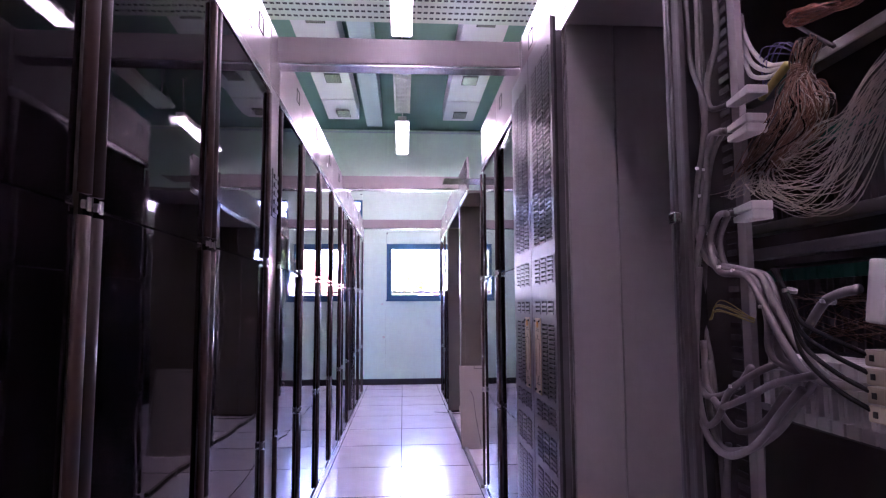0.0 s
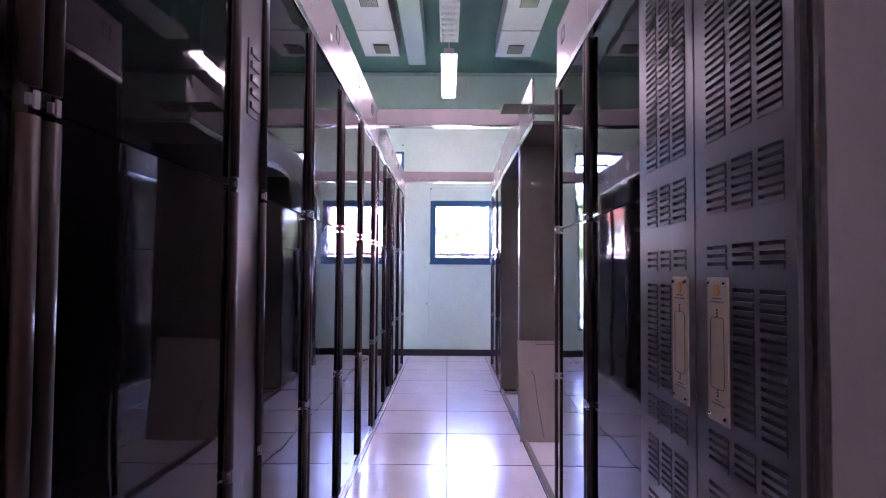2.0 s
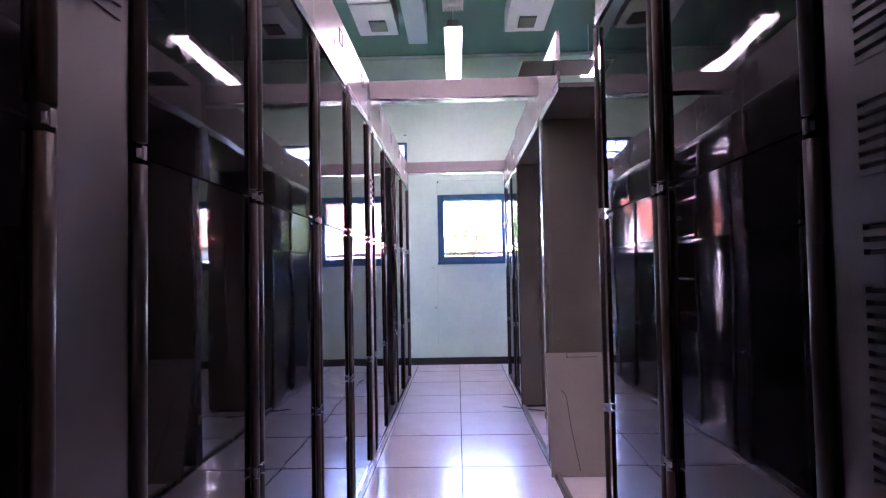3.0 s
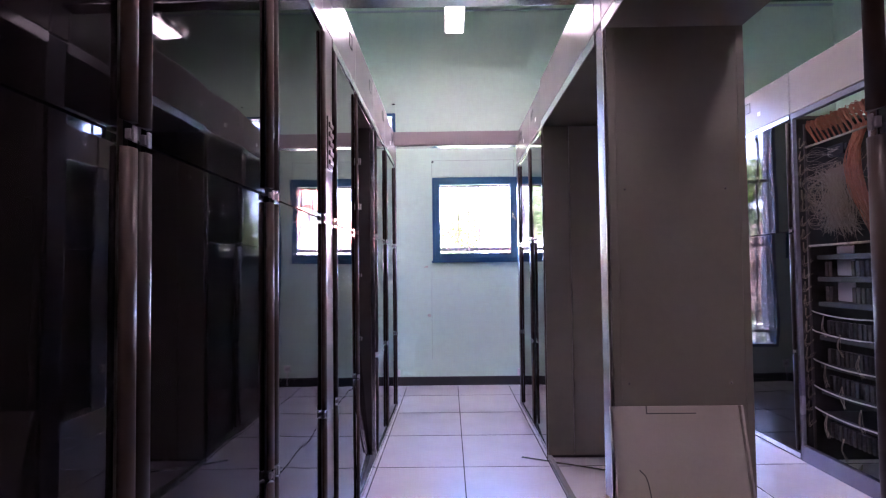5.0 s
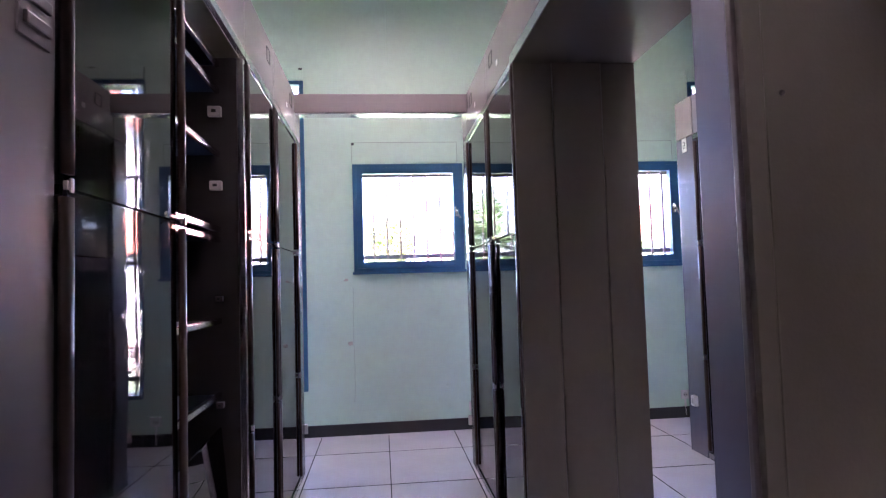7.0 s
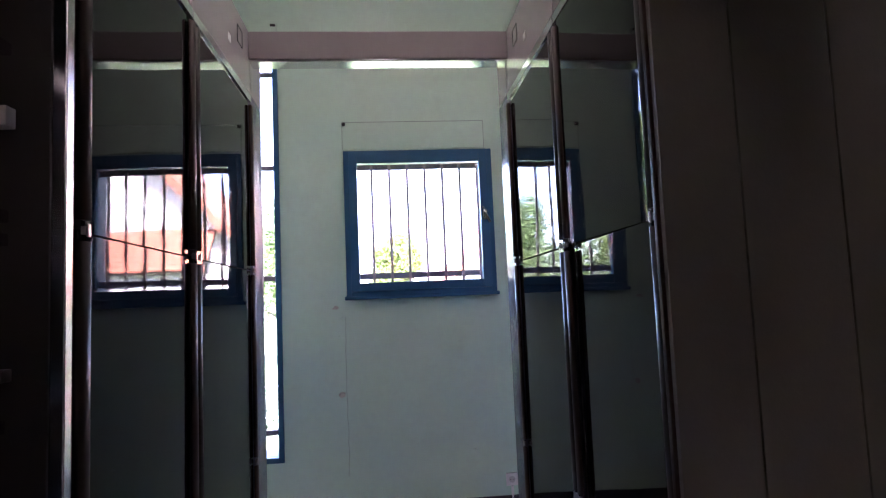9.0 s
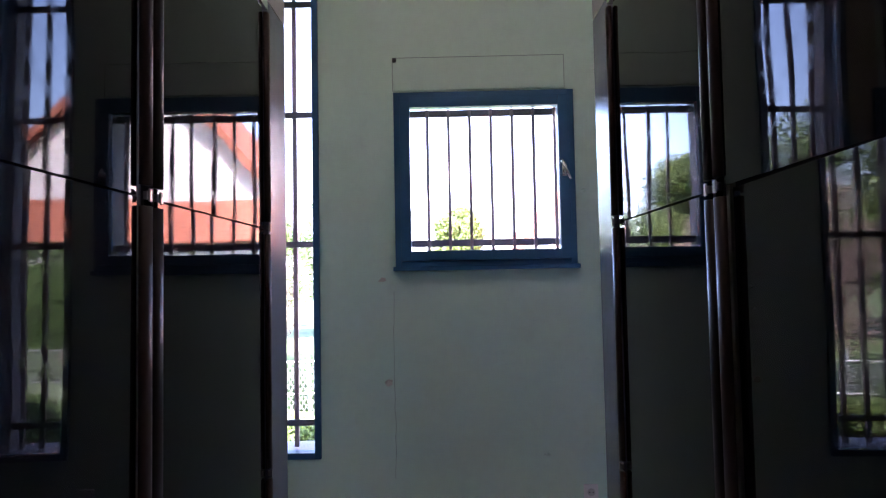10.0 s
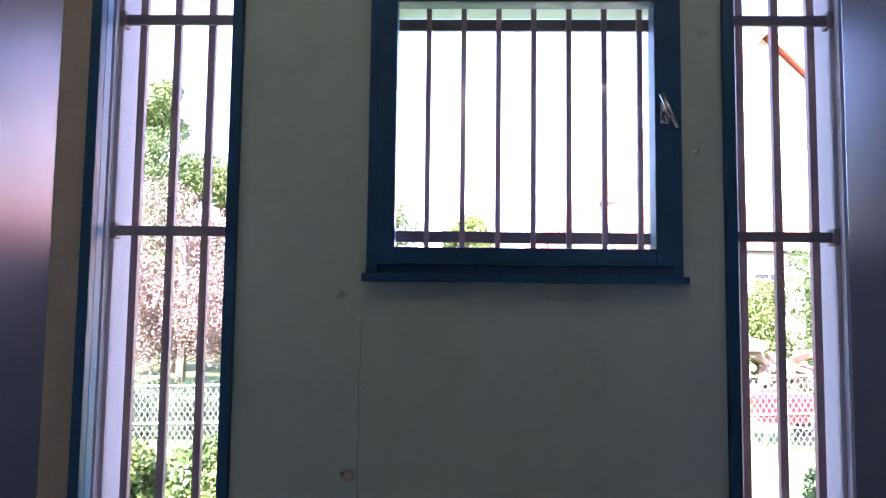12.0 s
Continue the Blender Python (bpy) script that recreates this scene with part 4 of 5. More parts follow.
    o = part("lower_roof", bm, M["rooft"], h, "orange tiled lean-to roof")
    o["kind"] = "stuff"
    part("annex_wall", boxes([((-4.3, -1.3, 0), (5.3, -0.02, 3.42))]), M["render"], h)
    w = part("window", boxes([((-1.0, -1.36, 1.6), (-0.1, -1.305, 2.9))], 0.01), M["white"], h)
    part("pane", boxes([((-0.94 + i * 0.4, -1.37, 1.66 + j * 0.4), (-0.58 + i * 0.4, -1.361, 2.02 + j * 0.4)) for i in range(2) for j in range(3)]), M["dark"], w)
    # plants
    tree("garden_tree", -8.3, 31, 7.0, 2.3, M["leafy"], "broad sunlit green garden tree behind the lawn", 3, 3200, 0.055, 0.25)
    tree("garden_tree", -10.0, 30, 7.6, 2.2, M["leaf"], "dense green garden tree behind the lawn", 16, 3200, 0.055, 0.2)
    tree("garden_tree", -11.2, 31, 11.0, 1.3, M["leafy"], "tall slender green garden tree behind the lawn", 17, 2600, 0.055, 0.2)
    tree("garden_tree", -3.6, 31, 6.4, 2.6, M["leaf"], "dense dark green garden tree behind the lawn", 4, 2400, 0.06)
    tree("garden_tree", -14.5, 30, 8.5, 3.6, M["leafy"], "tall sunlit green garden tree behind the lawn", 5, 2400, 0.08)
    tree("garden_tree", 0.5, 33, 5.8, 1.4, M["leafy"], "rounded green garden tree beyond the window", 6, 2000, 0.06)
    tree("garden_tree", -18, 34, 9, 4, M["leaf"], "large dark green garden tree behind the lawn", 15, 1800, 0.1)
    tree("blossom_bush", -6.1, 22.5, 4.9, 1.9, M["leafp"], "large pinkish blossoming bush behind the fence", 7, 3000, 0.034, 0.2)
    tree("blossom_bush", -4.6, 22.0, 2.9, 1.0, M["leafp"], "small pinkish blossoming bush behind the lawn", 8, 2200, 0.03, 0.4)
    tree("garden_bush", -7.6, 25.5, 3.2, 1.5, M["leafy"], "yellow green bush behind the fence", 9, 2400, 0.045, 0.12)
    tree("garden_bush", 7.0, 23.3, 2.9, 0.75, M["leafy"], "slim yellow green bush beside the clipped hedge", 18, 2000, 0.035, 0.2)
    for k, (x, y, h) in enumerate(((-3.9, 15.1, 0.85), (-3.2, 14.7, 0.8), (-2.5, 15.0, 0.75), (-1.9, 14.8, 0.6), (3.9, 14.9, 0.85))):
        tree("garden_bush", x, y, h, 0.5, M["leafy"] if k % 2 else M["leaf"], "low sunlit shrub in front of the wire fence", 30 + k, 900, 0.03, 0.15)
    # added hedge, its shade painted in, for the dark strip behind the fence
    lh = thing("low_hedge", "low hedge coloured dark as the shade behind the wire fence", "hedge", (-4.6, 18.5, GZ))
    leaves("foliage", [(-2.6 + 0.4 * i, 0.1 * math.sin(i * 2.1), 0.14 + 0.26 * j, 0.3) for i in range(13) for j in range(3)], 420, 0.03, M["leaf_shade"], lh, 19)
    part("core", boxes([((-2.7, -0.16, 0), (2.3, 0.16, 0.7))], 0.1), M["leaf_shade"], lh)
    hd = thing("hedge", "tall clipped green conifer hedge behind the fence", "hedge", (9.1, 22.3, GZ))
    leaves("foliage", [(-1.7 + 0.62 * i + random.uniform(-.1, .1), random.uniform(-.3, .3), 0.35 + 0.62 * j, 0.55) for i in range(12) for j in range(5)], 900, 0.04, M["leaf"], hd, 12)
    part("core", boxes([((-1.5, -0.25, 0), (4.8, 0.25, 2.7))], 0.1), M["leaf"], hd)
    lp = thing("log_pile", "heap of split brown firewood behind the fence", "log pile", (6.4, 21.6, GZ))
    for i in range(70):
        bm = bmesh.new()
        x_, z_ = random.uniform(-1.6, 1.0), 0
        z_ = random.uniform(0.1, 1.5 - abs(x_ + 0.2) * 0.55)
        tube_along(bm, [(0, -0.22, 0), (0, 0.22, 0)], random.uniform(0.07, 0.12), 5)
        o = part("log", bm, M["wood"], lp)
        o.location = (x_, random.uniform(-0.3, 0.2), z_)
        o.rotation_euler = (random.uniform(-.5, .5), random.uniform(-.5, .5), random.uniform(-.9, .9))
    cart = thing("garden_cart", "red garden cart with a grey tub behind the fence", "cart", (5.05, 18.7, GZ))
    bm = boxes([((-0.5, -0.28, 0.36), (0.42, 0.28, 0.82))], 0.06)
    for v in bm.verts:
        if v.co.z < 0.5:
            v.co.x *= 0.78
            v.co.y *= 0.75
    part("tub", bm, M["redcar"], cart)
    for yy in (-0.22, 0.22):
        bm = bmesh.new()
        tube_along(bm, [(0.42, yy * 0.5, 0.28), (-0.45, yy, 0.34), (-0.85, yy, 0.62)], 0.018, 8)
        part("handle", bm, M["wire"], cart)
        bm = bmesh.new()
        tube_along(bm, [(-0.3, yy, 0.35), (-0.36, yy, 0.0)], 0.018, 8)
        part("leg", bm, M["wire"], cart)
    bm = bmesh.new()
    tube_along(bm, [(0.4, -0.045, 0.19), (0.4, 0.045, 0.19)], 0.19, 20)
    part("wheel", bm, M["dark"], cart)


build_outside()


# ---- wired rack at the near end of the right row ----
def cable(parent, pts, r, material, name="cable", n=7, sides=8):
    bm = bmesh.new()
    tube_along(bm, smooth_path(pts, n), r * 0.76, sides)
    return part(name, bm, material, parent, smooth=True)


def wire_bundle(parent, name, starts, ends, mids, count, r, material, spread, seed):
    """Many thin wires from about one place, by a slack middle, to about another, as one mesh."""
    rg = random.Random(seed)
    bm = bmesh.new()

    def jit(p, s):
        return tuple(c + rg.gauss(0, s) for c in p)
    for i in range(count):
        k = rg.random()
        a = [x + (y - x) * k for x, y in zip(*starts)]
        b = [x + (y - x) * k for x, y in zip(*ends)]
        m = [x + (y - x) * rg.random() for x, y in zip(*mids)]
        tube_along(bm, smooth_path([jit(a, spread * 0.35), jit(m, spread), jit(b, spread * 0.8)], 7), r * rg.uniform(0.8, 1.2), 4, caps=False)
    o = part(name, bm, material, parent, smooth=True)
    o["kind"] = "stuff"
    return o


R = thing("wired_rack", "open telephone exchange rack packed with grey cables and loose wires", "equipment rack", (0, 0.62, 0))
part("side_sheet", boxes([((0.66, 0.745, 0.03), (1.2, 0.757, 2.6))], 0.002), M["inner"], R)
part("back_sheet", boxes([((1.16, -0.1, 0.03), (1.175, 0.744, 2.6))], 0.002), M["rackback"], R)
part("vertical_rail", boxes([((1.10, 0.30, 0.03), (1.13, 0.33, 2.41)), ((1.10, 0.56, 0.03), (1.13, 0.575, 2.41))], 0.003), M["inner"], R)
part("near_sheet", boxes([((0.66, -0.42, 0.03), (1.2, -0.405, 2.6))], 0.002), M["dark"], R)
part("top_sheet", boxes([((0.62, -0.1, 2.42), (1.15, 0.744, 2.44))], 0.002), M["dark"], R)
part("floor_sheet", boxes([((0.62, -0.1, 0.0), (1.15, 0.744, 0.03))], 0.002), M["dark"], R)
part("fascia", boxes([((0.60, -0.1, 2.445), (0.62, 0.744, 2.745))], 0.004), M["cream"], R)
part("upright", boxes([((0.675, 0.584, 0.03), (0.690, 0.612, 2.42))], 0.002), M["cream"], R)
part("slot_strip", boxes([((0.700, 0.66, 0.3 + i * 0.025), (0.704, 0.70, 0.312 + i * 0.025)) for i in range(80)]), M["inner"], R)["kind"] = "stuff"
part("rear_upright", boxes([((1.0, 0.25, 0.03), (1.02, 0.28, 2.42)), ((1.0, 0.02, 0.03), (1.02, 0.05, 2.42))], 0.002), M["inner"], R)
# card frames
for z, m in ((1.795, "grey"), (1.515, "grey"), (1.465, "perf")):
    part("frame_rail", boxes([((0.74, -0.1, z), (0.775, 0.70, z + 0.022))], 0.004), M[m], R)
for z0, z1 in ((1.525, 1.70), (1.28, 1.455)):
    fr = part("card_frame", boxes([((0.80, -0.1, z0), (0.81, 0.70, z1))], 0.002), M["dark"], R)
    bm = bmesh.new()
    for i in range(46):
        y = -0.08 + i * 0.0168
        box(bm, (0.779, y, z0 + 0.01), (0.799, y + 0.0035, z1 - 0.008))
    o = part("card", bm, M["inner"], fr)
    o["kind"] = "stuff"
    bm = bmesh.new()
    for i in range(24):
        box(bm, (0.772, -0.08 + i * 0.032, z1 - 0.035), (0.7785, -0.056 + i * 0.032, z1 - 0.012))
    part("edge_connector", bm, M["green"], fr)
part("green_board", boxes([((0.702, 0.468, 1.734), (0.706, 0.500, 1.785))], 0.001), M["green"], R)
bm = bmesh.new()
tube_along(bm, [(0.695, 0.54, 1.764), (0.695, 0.50, 1.780), (0.695, 0.458, 1.797)], 0.0075, 10)
part("yellow_sleeve", bm, M["yellow"], R, smooth=True)
# terminal block shelf
tb = part("terminal_shelf", boxes([((0.70, 0.0, 1.165), (0.80, 0.68, 1.175))], 0.001), M["inner"], R)
m0 = None
for i in range(16):
    y = 0.03 + i * 0.031
    if m0 is None:
        m0 = part("terminal_module", boxes([((0.668, 0.0, 1.177), (0.77, 0.026, 1.285)), ((0.655, 0.004, 1.20), (0.6675, 0.022, 1.262))], 0.002), M["plug"], tb)
        part("slot", boxes([((0.6535, 0.009, 1.21), (0.6545, 0.017, 1.252))]), M["plugd"], m0)
        m0.location.y = y
    else:
        o = m0.copy()
        scene.collection.objects.link(o)
        o.location.y = y
        q = m0.children[0].copy()
        scene.collection.objects.link(q)
        q.parent = o
for i in range(4):
    bp = part("beige_plug", boxes([((0.62, 0.10, 1.221 + i * 0.024), (0.70, 0.228, 1.243 + i * 0.024))], 0.003), M["yellowish"], R)
    part("plug_eye", boxes([((0.618, 0.210, 1.228 + i * 0.024), (0.6195, 0.217, 1.236 + i * 0.024))]), M["ink"], bp)
for y, z, w in ((0.53, 1.762, 0.09), (0.535, 1.712, 0.085), (0.535, 1.693, 0.085), (0.53, 1.551, 0.08), (0.53, 1.534, 0.08)):
    bm = bmesh.new()
    box(bm, (-0.02, -w / 2, -0.0085), (0.02, w / 2, 0.0085), 0.003)
    for v in bm.verts:
        if v.co.y > w * 0.25:
            v.co.x *= 0.55
            v.co.z *= 0.7
    o = part("plug", bm, M["plug"], R, "pale grey multi-way plug")
    o.location = (0.655, y, z)
o = part("plug", boxes([((-0.009, -0.012, -0.042), (0.009, 0.012, 0.042))], 0.004), M["plug"], R, "pale grey multi-way plug")
o.location = (0.63, 0.205, 1.39)
o.rotation_euler = (radians(8), 0, radians(15))

G = M["cable"]
cable(R, [(0.63, 0.70, 2.4), (0.63, 0.692, 2.037), (0.63, 0.682, 1.892), (0.63, 0.632, 1.782), (0.63, 0.651, 1.687), (0.63, 0.706, 1.517), (0.63, 0.73, 1.302), (0.63, 0.716, 1.185), (0.64, 0.70, 0.6)], 0.0075, G)
cable(R, [(0.64, 0.68, 2.4), (0.64, 0.665, 2.023), (0.64, 0.668, 1.875), (0.64, 0.65, 1.651), (0.64, 0.706, 1.457), (0.64, 0.733, 1.278), (0.64, 0.67, 1.178)], 0.0075, G)
cable(R, [(0.65, 0.64, 2.4), (0.65, 0.611, 2.032), (0.65, 0.609, 1.91), (0.65, 0.652, 1.844), (0.65, 0.647, 1.780), (0.65, 0.575, 1.762)], 0.0080, G)
cable(R, [(0.66, 0.70, 2.4), (0.66, 0.69, 1.9), (0.66, 0.70, 1.6), (0.655, 0.72, 1.35), (0.655, 0.69, 1.2), (0.66, 0.66, 0.7)], 0.0075, G)
for dx, dy in ((0.0, 0.0), (0.016, 0.012), (-0.002, 0.020)):
    cable(R, [(0.64 + dx, 0.575 + dy * 0.3, 1.71), (0.64 + dx, 0.612 + dy, 1.712), (0.64 + dx, 0.662 + dy, 1.654), (0.64 + dx, 0.682 + dy, 1.538), (0.64 + dx, 0.638 + dy, 1.462), (0.64 + dx, 0.547 + dy, 1.438), (0.64 + dx, 0.477 + dy, 1.42), (0.64 + dx, 0.447 + dy, 1.354), (0.64 + dx, 0.441 + dy, 1.289), (0.64 + dx, 0.372, 1.262)], 0.0085, G)
for dx, dy in ((0.0, 0.0), (0.014, -0.012)):
    cable(R, [(0.63 + dx, 0.565, 1.546), (0.63 + dx, 0.600 + dy, 1.545), (0.63 + dx, 0.635 + dy, 1.498), (0.63 + dx, 0.605 + dy, 1.439), (0.63 + dx, 0.512 + dy, 1.424), (0.63 + dx, 0.462 + dy, 1.373), (0.63 + dx, 0.41 + dy, 1.309), (0.63 + dx, 0.34 + dy, 1.262), (0.66, 0.24, 1.26)], 0.0085, G)
cable(R, [(0.63, 0.662, 1.536), (0.63, 0.722, 1.398), (0.63, 0.725, 1.255), (0.63, 0.677, 1.191), (0.63, 0.569, 1.217), (0.63, 0.509, 1.264)], 0.0085, G)
cable(R, [(0.62, 0.662, 1.45), (0.62, 0.694, 1.257), (0.62, 0.671, 1.142), (0.62, 0.617, 1.155), (0.62, 0.566, 1.215), (0.62, 0.475, 1.258), (0.64, 0.45, 1.275)], 0.0085, G)
cable(R, [(0.62, 0.71, 1.30), (0.62, 0.704, 1.199), (0.62, 0.66, 1.116), (0.62, 0.585, 1.094), (0.62, 0.49, 1.134), (0.62, 0.41, 1.204), (0.62, 0.358, 1.245)], 0.009, G)
cable(R, [(0.64, 0.70, 1.30), (0.64, 0.692, 1.189), (0.64, 0.656, 1.100), (0.64, 0.562, 1.108), (0.64, 0.469, 1.155), (0.64, 0.404, 1.212), (0.64, 0.345, 1.271)], 0.009, G)
cable(R, [(0.65, 0.70, 1.26), (0.65, 0.688, 1.189), (0.65, 0.612, 1.136), (0.65, 0.517, 1.164), (0.65, 0.439, 1.234)], 0.0085, G)
cable(R, [(0.62, 0.63, 1.19), (0.62, 0.593, 1.182), (0.62, 0.496, 1.217), (0.62, 0.428, 1.245), (0.62, 0.33, 1.269)], 0.0085, G)
cable(R, [(0.66, 0.655, 1.10), (0.66, 0.671, 1.003), (0.66, 0.678, 0.882), (0.66, 0.70, 0.1)], 0.009, G)
cable(R, [(0.70, 0.617, 1.177), (0.70, 0.609, 1.093), (0.70, 0.623, 0.902), (0.70, 0.65, 0.1)], 0.0085, G)
for k in range(4):
    z = 1.311 - k * 0.0235
    cable(R, [(0.61, 0.40 - k * 0.004, 1.43), (0.605, 0.351, 1.382 - k * 0.009), (0.60, 0.322, 1.348 - k * 0.016), (0.60, 0.259, 1.327 - k * 0.022), (0.625, 0.222, 1.306 - k * 0.024)], 0.0045, M["cabled"], "dark_cable")
cable(R, [(0.62, 0.345, 1.33), (0.62, 0.302, 1.373), (0.62, 0.272, 1.387), (0.62, 0.228, 1.394)], 0.009, G)
for k in range(3):
    cable(R, [(0.72, 0.635 + k * 0.004, 1.975 - k * 0.03), (0.705, 0.604, 1.925 - k * 0.03), (0.70, 0.566 + k * 0.005, 1.866 - k * 0.022), (0.70, 0.52, 1.822 - k * 0.012), (0.70, 0.462, 1.800 - k * 0.003)], 0.0062, M["plug"])
for (x, y, z) in ((0.64, 0.675, 1.60), (0.64, 0.675, 1.52), (0.635, 0.60, 1.447), (0.635, 0.55, 1.437), (0.63, 0.46, 1.37), (0.62, 0.55, 1.225), (0.63, 0.66, 1.655), (0.61, 0.36, 1.395), (0.62, 0.29, 1.378)):
    bm = bmesh.new()
    bmesh.ops.create_cone(bm, cap_ends=True, segments=14, radius1=0.0085, radius2=0.0085, depth=0.005, matrix=Matrix.Translation((x + 0.006, y + 0.004, z)) @ Matrix.Rotation(radians(25), 4, "X"))
    box(bm, (x - 0.010, y - 0.002, z - 0.003), (x - 0.004, y + 0.004, z + 0.003), 0.001)
    part("cable_tie", bm, M["white"], R)
# loose wires


def strands(parent, name, edge_a, edge_b, count, r, material, loose, seed, depth=0.03):
    """Wires that run from point to point between two edge lines, each at its own share between them."""
    rg = random.Random(seed)
    bm = bmesh.new()
    for i in range(count):
        k, pts = rg.random(), []
        dx = rg.uniform(-depth, depth)
        for q, (a, b) in enumerate(zip(edge_a, edge_b)):
            k = min(1, max(0, k + rg.gauss(0, 0.12)))
            pts.append((a[0] + (b[0] - a[0]) * k + dx * (0.3 + 0.7 * min(1, q)), a[1] + (b[1] - a[1]) * k + rg.gauss(0, loose), a[2] + (b[2] - a[2]) * k + rg.gauss(0, loose)))
        tube_along(bm, smooth_path(pts, 5), r * rg.uniform(0.75, 1.3), 5, caps=False)
    o = part(name, bm, material, parent, smooth=True)
    o["kind"] = "stuff"
    return o


# tied brown bundle: splayed loops above the knot, a widening fall below it
for m, n, rad, sd in (("copper", 105, 0.0010, 1), ("palew", 40, 0.0008, 2), ("cabled", 30, 0.0012, 3)):
    strands(R, "tied_wiring", [(0.69, 0.432, 1.770), (0.69, 0.452, 1.735), (0.69, 0.490, 1.70), (0.69, 0.540, 1.672), (0.69, 0.595, 1.628)],
            [(0.70, 0.422, 1.765), (0.70, 0.408, 1.735), (0.70, 0.385, 1.70), (0.70, 0.410, 1.665), (0.70, 0.505, 1.630)], n, rad, M[m], 0.0075, sd, 0.025)
    strands(R, "looped_wiring", [(0.69, 0.432, 1.765), (0.69, 0.434, 1.79), (0.69, 0.436, 1.812), (0.69, 0.415, 1.822), (0.69, 0.420, 1.80), (0.69, 0.428, 1.765)],
            [(0.70, 0.422, 1.765), (0.70, 0.410, 1.79), (0.70, 0.392, 1.806), (0.70, 0.386, 1.812), (0.70, 0.402, 1.79), (0.70, 0.422, 1.765)], n // 5, rad, M[m], 0.004, sd + 10, 0.01)
for k in range(7):
    bm = bmesh.new()
    z = 1.757 + k * 0.0042
    tube_along(bm, [(0.694 + 0.012 * math.cos(a * 0.7854), 0.427 + 0.013 * math.sin(a * 0.7854), z + 0.002 * math.sin(a * 0.7854 + k)) for a in range(9)], 0.0017, 6)
    part("knot_turn", bm, M["copper"], R, smooth=True)
# coil of orange wire at the top and the stub under it
rc = random.Random(77)
for k in range(14):
    def jig(p, a=0.007):
        return (p[0] + rc.uniform(-0.006, 0.006), p[1] + rc.uniform(-a, a), p[2] + rc.uniform(-a, a))
    cable(R, [jig(p) for p in ((0.70, 0.34, 1.846), (0.695, 0.385, 1.864), (0.69, 0.425, 1.874), (0.69, 0.441, 1.868), (0.695, 0.42, 1.856), (0.70, 0.37, 1.848), (0.71, 0.31, 1.840), (0.72, 0.24, 1.86))], 0.0017, M["orangew"], "coil_turn", 5, 5)
cable(R, [(0.70, 0.439, 1.861), (0.70, 0.405, 1.831), (0.71, 0.362, 1.788)], 0.005, M["inner"], "wire_sleeve")
# pale fan of wires sweeping up to the upper right
strands(R, "pale_wiring", [(0.70, 0.560, 1.60), (0.70, 0.545, 1.572), (0.71, 0.462, 1.530), (0.71, 0.373, 1.536), (0.71, 0.305, 1.61), (0.71, 0.262, 1.68), (0.71, 0.20, 1.72)],
        [(0.70, 0.52, 1.63), (0.70, 0.50, 1.60), (0.71, 0.43, 1.585), (0.71, 0.375, 1.60), (0.71, 0.33, 1.64), (0.71, 0.285, 1.69), (0.71, 0.20, 1.735)], 34, 0.0008, M["palew"], 0.005, 21)
strands(R, "pale_wiring", [(0.70, 0.53, 1.62), (0.70, 0.47, 1.60), (0.71, 0.397, 1.615), (0.71, 0.321, 1.65), (0.71, 0.259, 1.68), (0.71, 0.20, 1.71)],
        [(0.70, 0.45, 1.655), (0.70, 0.42, 1.65), (0.71, 0.38, 1.66), (0.71, 0.32, 1.668), (0.71, 0.265, 1.70), (0.71, 0.20, 1.74)], 30, 0.0007, M["palew"], 0.007, 22)
strands(R, "curled_wiring", [(0.69, 0.56, 1.62), (0.69, 0.60, 1.60), (0.69, 0.61, 1.585), (0.69, 0.56, 1.59)],
        [(0.69, 0.52, 1.64), (0.69, 0.57, 1.64), (0.69, 0.585, 1.62), (0.69, 0.54, 1.60)], 18, 0.0010, M["palew"], 0.008, 23)
strands(R, "curled_wiring", [(0.68, 0.60, 1.60), (0.68, 0.65, 1.592), (0.68, 0.70, 1.600)], [(0.68, 0.58, 1.61), (0.68, 0.63, 1.61), (0.68, 0.68, 1.605)], 5, 0.0008, M["palew"], 0.004, 24)
wire_bundle(R, "backplane_wiring", ((0.775, 0.62, 1.31), (0.775, 0.22, 1.31)), ((0.77, 0.62, 1.39), (0.77, 0.22, 1.39)), ((0.76, 0.55, 1.36), (0.76, 0.25, 1.36)), 34, 0.0006, M["copper"], 0.010, 6)
wire_bundle(R, "blue_wiring", ((0.71, 0.56, 1.77), (0.71, 0.55, 1.79)), ((0.71, 0.44, 1.82), (0.71, 0.45, 1.82)), ((0.70, 0.53, 1.85), (0.70, 0.49, 1.85)), 7, 0.0010, M["violet"], 0.008, 7)
wire_bundle(R, "yellow_wiring", ((0.64, 0.67, 1.345), (0.64, 0.66, 1.34)), ((0.68, 0.58, 1.345), (0.68, 0.57, 1.345)), ((0.64, 0.64, 1.375), (0.64, 0.62, 1.36)), 6, 0.0012, M["yellow"], 0.005, 8)

# wired rack in the second row
Q = thing("wired_rack", "open rack with orange wire bundles and white wires over shelves", "equipment rack", (2.36, 7.20, 0))
part("frame_post", boxes([((0.0, 0.79, 0.0), (0.03, 0.815, ZF0)), ((0.0, 0.0, 0.0), (0.03, 0.02, ZF0))], 0.003), M["post"], Q)
part("sill", boxes([((0.0, 0.021, 0.0), (0.04, 0.789, 0.11))], 0.003), M["post"], Q)
part("top_rail", boxes([((0.0, 0.021, 2.40), (0.04, 0.789, ZF0 - 0.006))], 0.003), M["post"], Q)
part("fascia", boxes([((0.0, 0.003, ZF0), (0.02, 0.812, ZF1))], 0.004), M["cream"], Q)
